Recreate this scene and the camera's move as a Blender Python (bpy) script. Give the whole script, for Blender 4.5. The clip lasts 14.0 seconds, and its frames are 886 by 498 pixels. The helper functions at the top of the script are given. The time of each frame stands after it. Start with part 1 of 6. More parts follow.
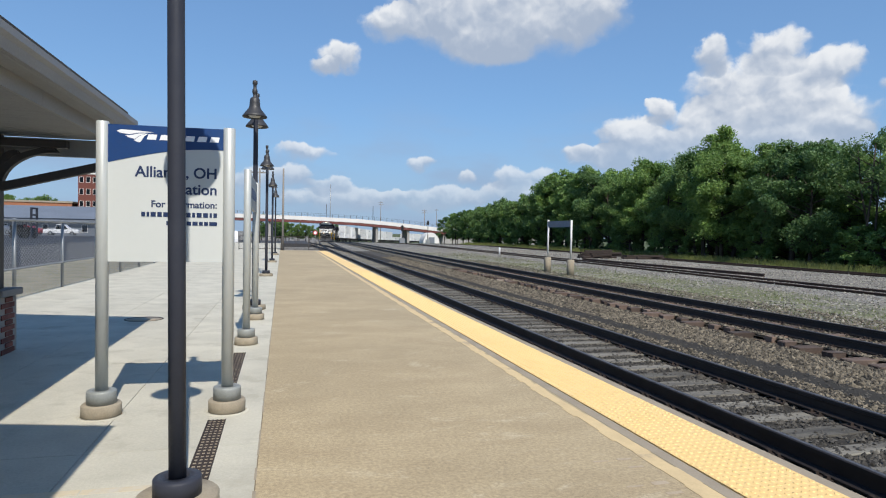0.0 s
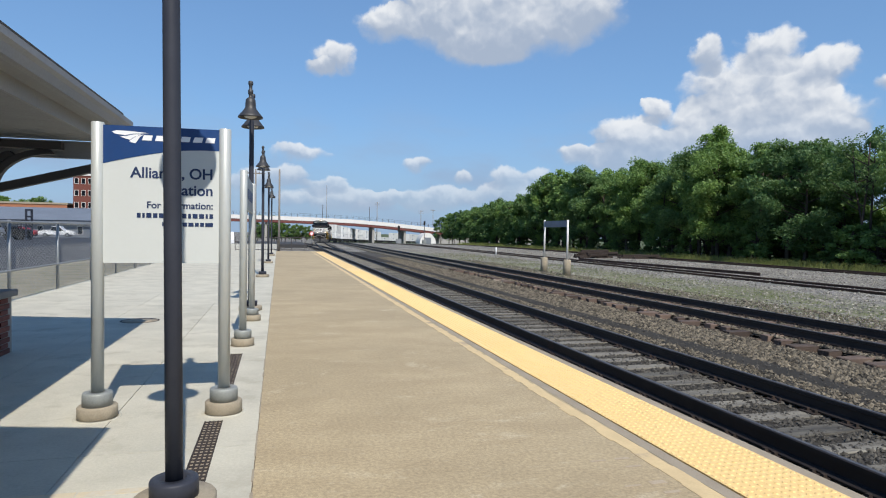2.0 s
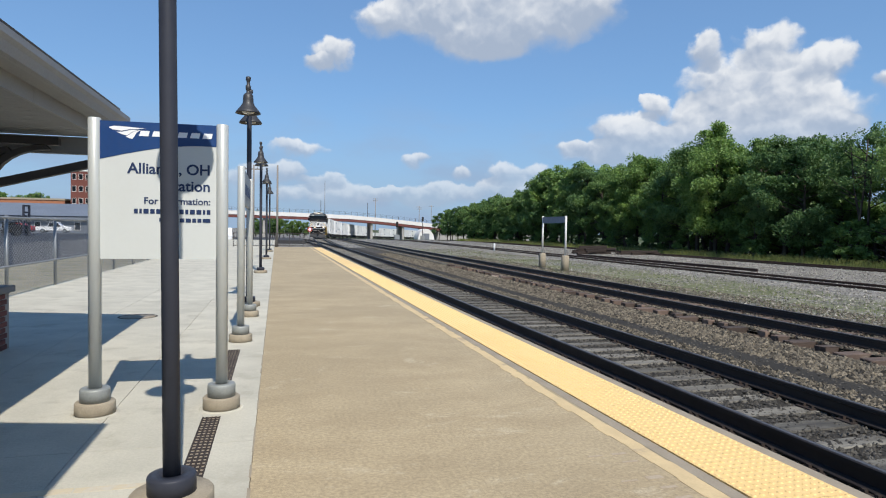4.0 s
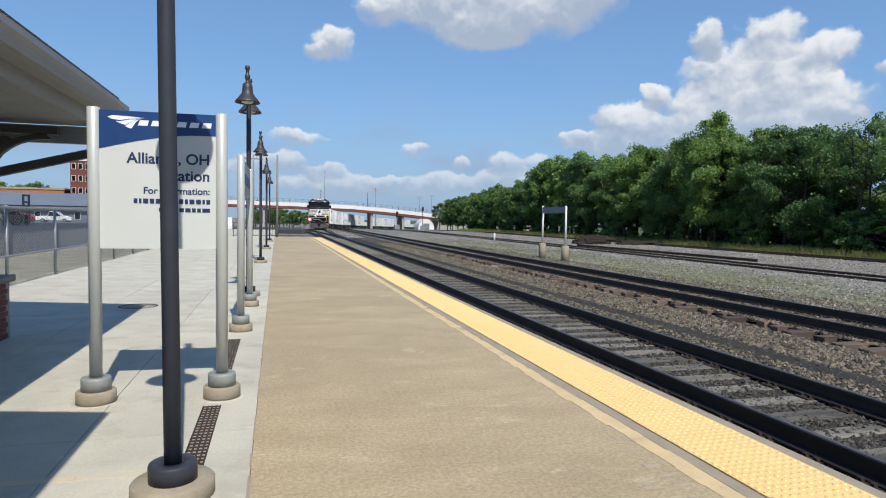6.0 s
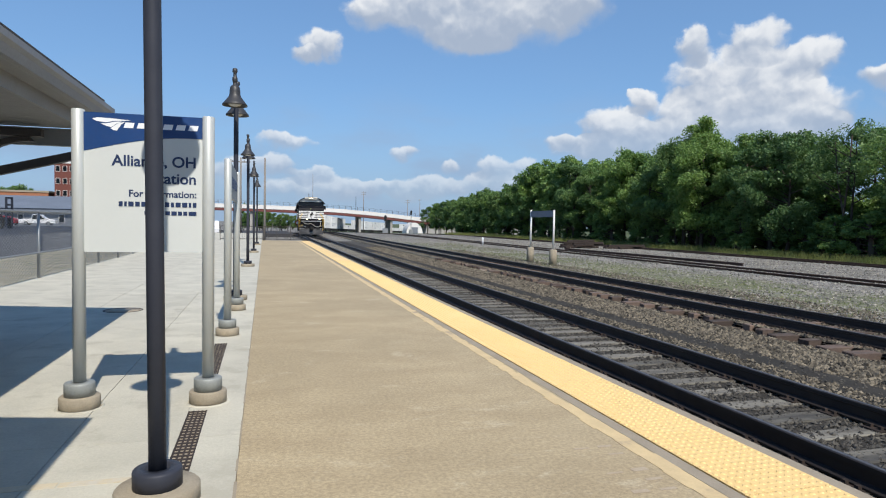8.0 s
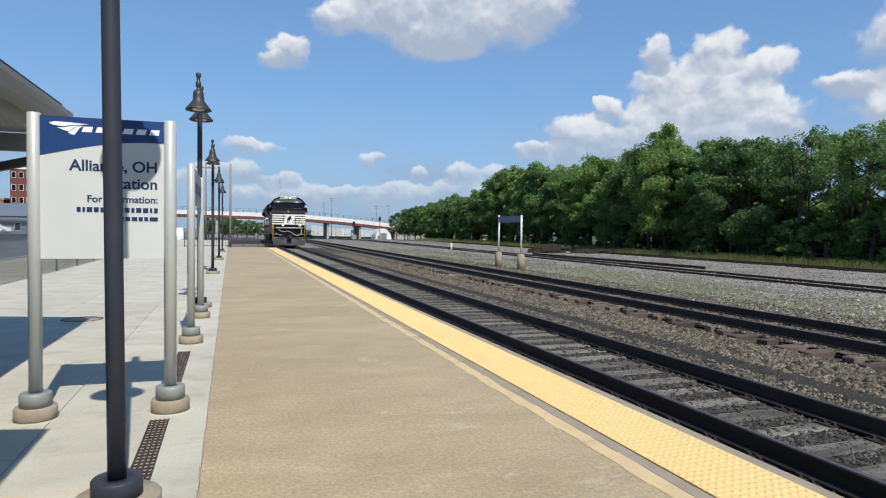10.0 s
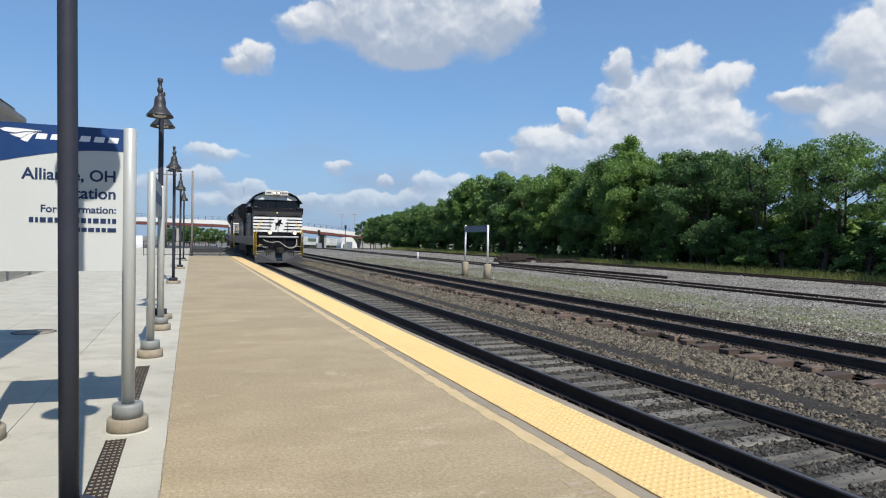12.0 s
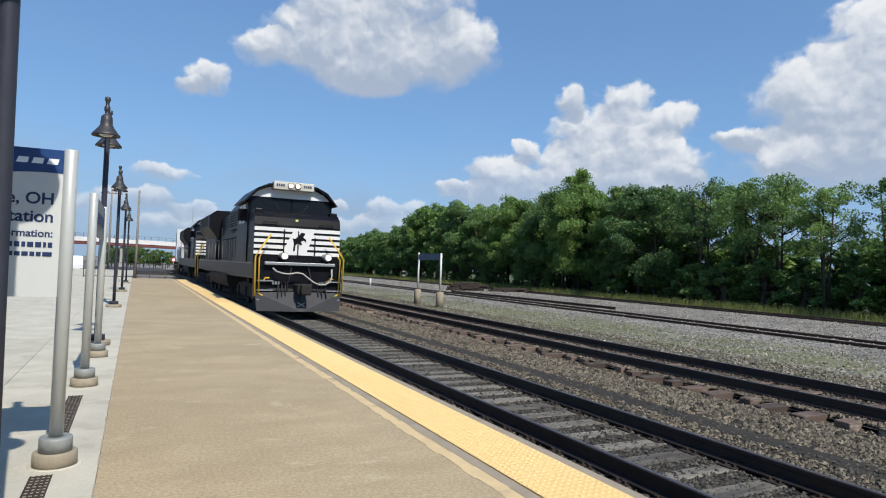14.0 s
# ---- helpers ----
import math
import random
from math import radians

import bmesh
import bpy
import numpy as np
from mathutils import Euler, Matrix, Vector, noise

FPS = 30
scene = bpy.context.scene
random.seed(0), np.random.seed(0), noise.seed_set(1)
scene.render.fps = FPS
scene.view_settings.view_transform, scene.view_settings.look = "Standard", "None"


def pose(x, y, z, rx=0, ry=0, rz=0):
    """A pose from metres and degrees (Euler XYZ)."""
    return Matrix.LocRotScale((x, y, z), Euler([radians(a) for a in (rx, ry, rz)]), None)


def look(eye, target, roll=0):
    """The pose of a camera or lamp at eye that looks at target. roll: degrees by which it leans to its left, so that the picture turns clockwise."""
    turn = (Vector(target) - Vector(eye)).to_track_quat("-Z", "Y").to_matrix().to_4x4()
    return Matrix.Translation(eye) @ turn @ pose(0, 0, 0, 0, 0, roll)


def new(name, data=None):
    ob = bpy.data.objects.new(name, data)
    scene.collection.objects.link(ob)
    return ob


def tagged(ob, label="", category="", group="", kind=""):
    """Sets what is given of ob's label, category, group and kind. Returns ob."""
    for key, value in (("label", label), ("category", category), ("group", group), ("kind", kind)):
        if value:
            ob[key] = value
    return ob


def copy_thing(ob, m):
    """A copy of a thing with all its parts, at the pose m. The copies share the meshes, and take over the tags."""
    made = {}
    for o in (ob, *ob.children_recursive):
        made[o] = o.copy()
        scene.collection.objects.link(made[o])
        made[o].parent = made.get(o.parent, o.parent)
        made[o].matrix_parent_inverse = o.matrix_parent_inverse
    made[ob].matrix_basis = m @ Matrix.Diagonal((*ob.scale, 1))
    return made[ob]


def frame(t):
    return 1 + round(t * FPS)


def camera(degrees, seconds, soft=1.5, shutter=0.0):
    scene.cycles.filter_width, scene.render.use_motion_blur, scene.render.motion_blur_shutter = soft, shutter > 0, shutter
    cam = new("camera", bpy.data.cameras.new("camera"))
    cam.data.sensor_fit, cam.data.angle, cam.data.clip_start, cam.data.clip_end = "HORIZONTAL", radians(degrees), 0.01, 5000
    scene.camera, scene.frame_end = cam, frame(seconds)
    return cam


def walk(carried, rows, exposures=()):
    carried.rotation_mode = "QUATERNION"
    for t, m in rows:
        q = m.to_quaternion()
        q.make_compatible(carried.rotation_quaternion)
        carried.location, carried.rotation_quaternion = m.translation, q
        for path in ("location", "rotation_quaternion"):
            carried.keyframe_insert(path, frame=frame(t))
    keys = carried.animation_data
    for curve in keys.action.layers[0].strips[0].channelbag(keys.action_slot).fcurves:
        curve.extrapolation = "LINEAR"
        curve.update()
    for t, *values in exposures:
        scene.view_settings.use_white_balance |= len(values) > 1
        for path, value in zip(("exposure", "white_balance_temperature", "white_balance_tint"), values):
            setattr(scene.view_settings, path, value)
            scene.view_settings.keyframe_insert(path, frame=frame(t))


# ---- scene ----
import collections

EXPOSURE = 0.0
cam = camera(71.0, 14.0, soft=1.1)
PATH = [
    (0, (-3.256, -0.000, 1.514), (-2.754, 1.935, 1.463), 1.06),
    (0.5, (-3.255, -0.003, 1.515), (-2.739, 1.929, 1.473), 1.36),
    (1, (-3.259, -0.002, 1.517), (-2.735, 1.928, 1.485), 1.10),
    (1.5, (-3.258, 0.002, 1.512), (-2.741, 1.933, 1.471), 0.82),
    (2, (-3.257, 0.004, 1.513), (-2.744, 1.937, 1.463), 0.86),
    (4.3, (-3.249, 0.001, 1.513), (-2.728, 1.931, 1.444), 0.88),
    (4.5, (-3.247, 0.000, 1.513), (-2.711, 1.925, 1.428), 0.86),
    (5, (-3.248, -0.000, 1.514), (-2.723, 1.927, 1.411), 0.56),
    (5.5, (-3.253, 0.008, 1.514), (-2.736, 1.937, 1.415), 0.90),
    (6, (-3.249, -0.004, 1.513), (-2.731, 1.925, 1.418), 0.93),
    (6.5, (-3.249, -0.002, 1.513), (-2.728, 1.927, 1.431), 0.66),
    (7, (-3.251, 0.001, 1.511), (-2.721, 1.928, 1.439), 0.71),
    (7.5, (-3.247, 0.005, 1.513), (-2.702, 1.928, 1.421), 1.00),
    (7.7, (-3.247, 0.003, 1.513), (-2.699, 1.924, 1.423), 1.00),
    (9.8, (-3.234, -0.025, 1.504), (-2.608, 1.874, 1.480), 0.80),
    (10, (-3.228, -0.039, 1.501), (-2.579, 1.852, 1.439), 0.75),
    (10.5, (-3.215, 0.062, 1.517), (-2.386, 1.873, 1.339), 2.56),
    (11, (-3.229, 0.036, 1.517), (-2.469, 1.884, 1.446), 2.38),
    (11.5, (-3.230, 0.033, 1.522), (-2.474, 1.884, 1.454), 1.72),
    (12, (-3.237, 0.032, 1.530), (-2.486, 1.885, 1.498), 0.98),
    (12.5, (-3.234, 0.021, 1.526), (-2.428, 1.851, 1.509), 0.99),
    (13, (-3.231, 0.005, 1.546), (-2.416, 1.831, 1.552), 0.78),
    (13.5, (-3.217, 0.016, 1.566), (-2.373, 1.830, 1.576), 1.51),
    (14, (-3.216, 0.009, 1.568), (-2.332, 1.801, 1.627), 2.16),
]
walk(cam, [(t, look(eye, target, roll)) for t, eye, target, roll in PATH], exposures=[(0, EXPOSURE), (14, EXPOSURE)])

# ---- sky, clouds and sun ----
SUN_TO = Vector((0.10, -0.87, 1.0)).normalized()
SUN_EL = math.asin(SUN_TO.z)
SUN_AZ = math.atan2(SUN_TO.x, SUN_TO.y)
# azimuth from +y towards +x, elevation, half width, half height, in degrees
CLOUDS = (
    (19.5, 23.5, 10.0, 4.8), (17.0, 19.6, 8.6, 4.0), (9.6, 18.2, 3.2, 1.9), (27.2, 19.6, 4.4, 3.4), (18.2, 16.6, 4.6, 2.4),
    (4.8, 15.3, 2.7, 1.7), (3.6, 14.5, 1.6, 1.0),
    (37.6, 15.0, 1.9, 1.8), (42.2, 14.9, 2.9, 2.1), (46.4, 13.2, 2.6, 1.7), (41.2, 12.0, 6.6, 3.0), (39.5, 9.2, 6.8, 2.8), (44.5, 9.6, 5.4, 3.0),
    (33.4, 10.6, 1.6, 1.3), (31.2, 8.8, 3.4, 1.9), (26.4, 7.5, 1.7, 0.9), (29.2, 6.8, 4.2, 1.5),
    (12.0, 6.2, 1.6, 0.85), (16.4, 5.1, 1.4, 0.85), (20.6, 5.1, 2.6, 1.3), (23.4, 5.4, 1.5, 1.2), (9.6, 3.3, 2.6, 0.9),
    (1.0, 5.0, 2.2, 1.3), (4.0, 4.1, 2.4, 1.0), (-1.6, 4.4, 2.6, 1.6), (1.9, 7.0, 3.2, 0.9),
    (58.5, 14.6, 7.4, 4.0), (62.5, 18.2, 6.4, 4.2), (51.4, 11.5, 2.4, 1.2), (57.0, 10.4, 7.0, 2.4), (67.0, 14.0, 6.0, 6.0),
    (41.5, 7.6, 9.0, 2.8), (45.5, 7.6, 3.8, 2.6), (33.5, 7.2, 6.0, 2.2), (58.5, 8.8, 7.4, 2.8), (61.5, 13.0, 8.4, 4.8), (20.0, 18.2, 10.0, 3.4),
    (22.0, 3.6, 6.0, 1.6), (6.0, 2.8, 9.0, 1.5), (-7.0, 3.5, 5.0, 2.0), (14.5, 3.2, 5.0, 1.3),
)


class Net:
    """Short hand for node trees."""

    def __init__(self, tree):
        self.tree = tree
        tree.nodes.clear()

    def node(self, kind):
        return self.tree.nodes.new(kind)

    def put(self, socket, value):
        if isinstance(value, bpy.types.NodeSocket):
            self.tree.links.new(value, socket)
        else:
            socket.default_value = value

    def math(self, op, a, b=0.0, clamp=False):
        n = self.node("ShaderNodeMath")
        n.operation, n.use_clamp = op, clamp
        self.put(n.inputs[0], a)
        self.put(n.inputs[1], b)
        return n.outputs[0]

    def vmath(self, op, a, b=(0, 0, 0)):
        n = self.node("ShaderNodeVectorMath")
        n.operation = op
        self.put(n.inputs[0], a)
        self.put(n.inputs[1], b)
        return n.outputs["Value"] if op in ("DOT_PRODUCT", "LENGTH") else n.outputs[0]

    def noise(self, vec, scale, detail=3.0, rough=0.55, colour=False):
        n = self.node("ShaderNodeTexNoise")
        self.put(n.inputs["Vector"], vec)
        n.inputs["Scale"].default_value, n.inputs["Detail"].default_value, n.inputs["Roughness"].default_value = scale, detail, rough
        return n.outputs["Color"] if colour else n.outputs[0]

    def ramp(self, fac, low, high, to_low=0.0, to_high=1.0, smooth=True):
        n = self.node("ShaderNodeMapRange")
        n.interpolation_type = "SMOOTHSTEP" if smooth else "LINEAR"
        self.put(n.inputs[0], fac)
        for i, v in enumerate((low, high, to_low, to_high)):
            self.put(n.inputs[i + 1], v)
        return n.outputs[0]

    def mix(self, fac, a, b, blend="MIX"):
        n = self.node("ShaderNodeMix")
        n.data_type, n.blend_type = "RGBA", blend
        self.put(n.inputs["Factor"], fac)
        self.put(n.inputs[6], a)
        self.put(n.inputs[7], b)
        return n.outputs[2]


def build_sky():
    world = bpy.data.worlds.new("sky")
    scene.world = world
    world.use_nodes = True
    n = Net(world.node_tree)
    sky = n.node("ShaderNodeTexSky")
    sky.sky_type, sky.sun_disc, sky.sun_elevation, sky.sun_rotation = "NISHITA", False, SUN_EL, SUN_AZ
    sky.air_density, sky.dust_density, sky.ozone_density = 1.0, 0.6, 2.5
    way = n.node("ShaderNodeTexCoord").outputs["Generated"]
    sep = n.node("ShaderNodeSeparateXYZ")
    n.put(sep.inputs[0], way)
    az = n.math("MULTIPLY", n.math("ARCTAN2", sep.outputs[0], sep.outputs[1]), 180 / math.pi)
    el = n.math("MULTIPLY", n.math("ARCSINE", sep.outputs[2]), 180 / math.pi)
    comb = n.node("ShaderNodeCombineXYZ")
    n.put(comb.inputs[0], az)
    n.put(comb.inputs[1], el)
    flat = comb.outputs[0]
    puff = n.vmath("SUBTRACT", n.noise(flat, 0.5, 5.0, 0.5, True), (0.5, 0.5, 0.5))
    bent = n.vmath("ADD", flat, n.vmath("MULTIPLY", puff, (2.4, 1.8, 0)))
    field, num, den = 0.0, 0.0, 0.001
    for a, e, ra, re in CLOUDS:
        q = n.vmath("MULTIPLY", n.vmath("SUBTRACT", bent, (a, e, 0)), (1 / ra, 1 / re, 0))
        body = n.math("SUBTRACT", 1.0, n.vmath("DOT_PRODUCT", q, q), clamp=True)
        s = n.node("ShaderNodeSeparateXYZ")
        n.put(s.inputs[0], q)
        field = n.math("ADD", field, body)
        num = n.math("ADD", num, n.math("MULTIPLY", body, s.outputs[1]))
        den = n.math("ADD", den, body)
    height = n.math("DIVIDE", num, den)

    def billow(at):
        v = n.node("ShaderNodeTexVoronoi")
        n.put(v.inputs["Vector"], at)
        v.feature = "SMOOTH_F1"
        v.inputs["Scale"].default_value, v.inputs["Detail"].default_value, v.inputs["Roughness"].default_value = 0.45, 2.0, 0.45
        v.inputs["Smoothness"].default_value = 0.6
        return n.math("SUBTRACT", 1.0, v.outputs["Distance"])

    puffs, above = billow(bent), billow(n.vmath("ADD", bent, (0.15, 0.45, 0)))
    fine = n.noise(flat, 0.8, 6.0, 0.62)
    wide = n.noise(flat, 0.33, 2.0, 0.5)
    rough = n.math("ADD", n.math("MULTIPLY", n.math("SUBTRACT", puffs, 0.42), 0.5), n.math("MULTIPLY", n.math("SUBTRACT", fine, 0.5), 0.5))
    solid_field = n.math("ADD", field, n.math("MULTIPLY", rough, n.ramp(field, 0.0, 0.2)))
    cover = n.ramp(solid_field, 0.0, n.ramp(height, -0.5, 0.5, 1.05, 0.42))
    haze = n.ramp(el, -1.0, 12.0, 0.9, 0.0)
    wisps = n.math("MULTIPLY", n.ramp(n.noise(n.vmath("MULTIPLY", flat, (0.5, 1.2, 1)), 0.25, 5.0, 0.5), 0.40, 0.70), n.ramp(el, 1.0, 14.0, 0.85, 0.02))
    relief = n.math("MULTIPLY", n.math("SUBTRACT", puffs, above), 0.7)
    blotch = n.math("ADD", n.math("MULTIPLY", n.math("SUBTRACT", fine, 0.5), 0.45), n.math("MULTIPLY", n.math("SUBTRACT", wide, 0.5), 0.9))
    light = n.ramp(n.math("ADD", height, n.math("ADD", relief, blotch)), -0.34, 0.74)
    cloud = n.mix(light, (*CLOUD_SHADE, 1), (*CLOUD_LIT, 1))
    blue = n.mix(1.0, sky.outputs[0], (SKY * 0.78, SKY * 1.05, SKY * 1.26, 1), "MULTIPLY")
    blue = n.mix(0.55, blue, n.mix(n.ramp(el, 4.0, 40.0, 0.0, 1.0, False), (0.275, 0.475, 0.775, 1), (0.115, 0.26, 0.58, 1)))
    col = n.mix(n.math("MULTIPLY", haze, 0.8), blue, (*HAZE, 1))
    col = n.mix(wisps, col, (*HAZE, 1))
    col = n.mix(n.math("MULTIPLY", cover, n.ramp(el, 3.0, 11.0, 0.5, 0.96)), col, cloud)
    back = n.node("ShaderNodeBackground")
    n.put(back.inputs[0], col)
    back.inputs[1].default_value = 1.0
    n.put(n.node("ShaderNodeOutputWorld").inputs[0], back.outputs[0])


SKY = 0.108
CLOUD_LIT, CLOUD_SHADE, HAZE = (0.86, 0.88, 0.905), (0.40, 0.475, 0.60), (0.32, 0.435, 0.62)
build_sky()
sun = new("sun", bpy.data.lights.new("sun", "SUN"))
sun.data.energy, sun.data.angle, sun.data.color = 5.0, radians(0.53), (1.0, 0.95, 0.87)
sun.matrix_world = look((0, 0, 60), Vector((0, 0, 60)) - SUN_TO)

# ---- materials ----


def surface(name, a, b=None, rough=0.8, metal=0.0, scale=6.0, fine=60.0, bump=0.2, dirt=None, dirt_at=0.62, dirt_scale=1.2, island=0.0, each=0.0, coat=0.0, spec=0.5, stretch=(1, 1, 1)):
    """A material with a coarse and a fine variation, stains with a shape of their own, and a fine relief."""
    m = bpy.data.materials.new(name)
    m.use_nodes = True
    n = Net(m.node_tree)
    b = b or tuple(c * 0.75 for c in a)
    pos = n.vmath("MULTIPLY", n.node("ShaderNodeTexCoord").outputs["Object"], stretch)
    if each:
        pos = n.vmath("ADD", pos, n.vmath("MULTIPLY", n.node("ShaderNodeObjectInfo").outputs["Location"], (0.37, 0.37, 0.37)))
    big, small = n.noise(pos, scale, 4.0), n.noise(pos, fine, 3.0, 0.65)
    fac = n.math("ADD", n.math("MULTIPLY", n.ramp(big, 0.3, 0.7), 0.6), n.math("MULTIPLY", n.ramp(small, 0.25, 0.75), 0.4))
    col = n.mix(fac, (*a, 1), (*b, 1))
    if dirt:
        col = n.mix(n.math("MULTIPLY", n.ramp(n.noise(pos, dirt_scale, 6.0, 0.65), dirt_at, dirt_at + 0.14), 0.85), col, (*dirt, 1))
    for amount, source in ((each, "ShaderNodeObjectInfo"), (island, "ShaderNodeNewGeometry")):
        if amount:
            rnd = n.node(source).outputs["Random" if source == "ShaderNodeObjectInfo" else "Random Per Island"]
            col = n.mix(1.0, col, n.mix(rnd, (1 - amount,) * 3 + (1,), (1 + amount,) * 3 + (1,)), "MULTIPLY")
    p = n.node("ShaderNodeBsdfPrincipled")
    n.put(p.inputs["Base Color"], col)
    n.put(p.inputs["Roughness"], n.ramp(small, 0.2, 0.8, max(rough - 0.1, 0.03), min(rough + 0.1, 1.0)))
    p.inputs["Metallic"].default_value = metal
    p.inputs["Coat Weight"].default_value = coat
    p.inputs["Specular IOR Level"].default_value = spec
    if bump:
        bp = n.node("ShaderNodeBump")
        bp.inputs["Strength"].default_value, bp.inputs["Distance"].default_value = bump, 0.01
        n.put(bp.inputs["Height"], n.math("ADD", small, n.math("MULTIPLY", big, 0.5)))
        n.put(p.inputs["Normal"], bp.outputs[0])
    n.put(n.node("ShaderNodeOutputMaterial").inputs[0], p.outputs[0])
    return m


def leaf_material(name, a, b):
    m = bpy.data.materials.new(name)
    m.use_nodes = True
    n = Net(m.node_tree)
    rnd = n.node("ShaderNodeNewGeometry").outputs["Random Per Island"]
    pos = n.node("ShaderNodeTexCoord").outputs["Object"]
    col = n.mix(n.math("ADD", n.math("MULTIPLY", rnd, 0.6), n.math("MULTIPLY", n.ramp(n.noise(pos, 0.5), 0.3, 0.7), 0.4)), (*a, 1), (*b, 1))
    obj = n.node("ShaderNodeObjectInfo").outputs["Random"]
    col = n.mix(1.0, col, n.mix(obj, (0.62, 0.7, 0.75, 1), (1.25, 1.2, 0.95, 1)), "MULTIPLY")
    d, t, mx = n.node("ShaderNodeBsdfPrincipled"), n.node("ShaderNodeBsdfTranslucent"), n.node("ShaderNodeMixShader")
    n.put(d.inputs["Base Color"], col)
    d.inputs["Roughness"].default_value = 0.55
    n.put(t.inputs[0], col)
    mx.inputs[0].default_value = 0.4
    n.put(mx.inputs[1], d.outputs[0])
    n.put(mx.inputs[2], t.outputs[0])
    n.put(n.node("ShaderNodeOutputMaterial").inputs[0], mx.outputs[0])
    return m


def glow(name, colour, strength):
    m = bpy.data.materials.new(name)
    m.use_nodes = True
    n = Net(m.node_tree)
    e = n.node("ShaderNodeEmission")
    e.inputs[0].default_value, e.inputs[1].default_value = (*colour, 1), strength
    n.put(n.node("ShaderNodeOutputMaterial").inputs[0], e.outputs[0])
    return m


def ground_material():
    """Grey yard gravel with weeds, and a belt where grass has taken hold."""
    m = bpy.data.materials.new("yard_gravel")
    m.use_nodes = True
    n = Net(m.node_tree)
    pos = n.node("ShaderNodeTexCoord").outputs["Object"]
    sep = n.node("ShaderNodeSeparateXYZ")
    n.put(sep.inputs[0], pos)
    stones = n.node("ShaderNodeTexVoronoi")
    n.put(stones.inputs["Vector"], pos)
    stones.inputs["Scale"].default_value = 16.0
    tone = n.node("ShaderNodeSeparateColor")
    n.put(tone.inputs[0], stones.outputs["Color"])
    big = n.noise(pos, 0.35, 5.0, 0.6)
    base = n.mix(n.ramp(big, 0.35, 0.65), (0.135, 0.127, 0.113, 1), (0.225, 0.213, 0.195, 1))
    base = n.mix(1.0, base, n.mix(tone.outputs[0], (0.25, 0.25, 0.25, 1), (1.8, 1.78, 1.7, 1)), "MULTIPLY")
    base = n.mix(n.math("MULTIPLY", n.ramp(n.noise(n.vmath("MULTIPLY", pos, (1, 0.4, 1)), 1.3, 6.0, 0.75), 0.5, 0.62), 0.45), base, (0.075, 0.07, 0.058, 1))
    belt = n.math("MULTIPLY", n.ramp(sep.outputs[0], 8.6, 10.5), n.math("MULTIPLY", n.ramp(sep.outputs[0], 13.5, 17.0, 1.0, 0.0), n.ramp(sep.outputs[1], 32.0, 62.0, 1.0, 0.25)))
    weeds = n.ramp(n.math("ADD", n.noise(n.vmath("MULTIPLY", pos, (1.0, 0.45, 1)), 0.55, 6.0, 0.7), n.math("MULTIPLY", belt, 0.16)), 0.54, 0.70)
    weeds = n.math("MULTIPLY", weeds, n.ramp(n.noise(pos, 3.2, 5.0, 0.7), 0.33, 0.52))
    green = n.mix(n.noise(pos, 9.0, 3.0), (0.06, 0.085, 0.025, 1), (0.20, 0.20, 0.08, 1))
    col = n.mix(n.math("MULTIPLY", weeds, n.math("ADD", n.math("MULTIPLY", belt, 0.75), 0.12)), base, green)
    soil = n.ramp(sep.outputs[0], 30.5, 34.0)
    col = n.mix(soil, col, n.mix(n.noise(pos, 2.0, 5.0), (0.03, 0.045, 0.015, 1), (0.10, 0.12, 0.04, 1)))
    p, bp = n.node("ShaderNodeBsdfPrincipled"), n.node("ShaderNodeBump")
    n.put(p.inputs["Base Color"], col)
    p.inputs["Roughness"].default_value = 0.95
    bp.inputs["Strength"].default_value, bp.inputs["Distance"].default_value = 0.9, 0.03
    n.put(bp.inputs["Height"], n.math("SUBTRACT", 1.0, stones.outputs["Distance"]))
    n.put(p.inputs["Normal"], bp.outputs[0])
    n.put(n.node("ShaderNodeOutputMaterial").inputs[0], p.outputs[0])
    return m


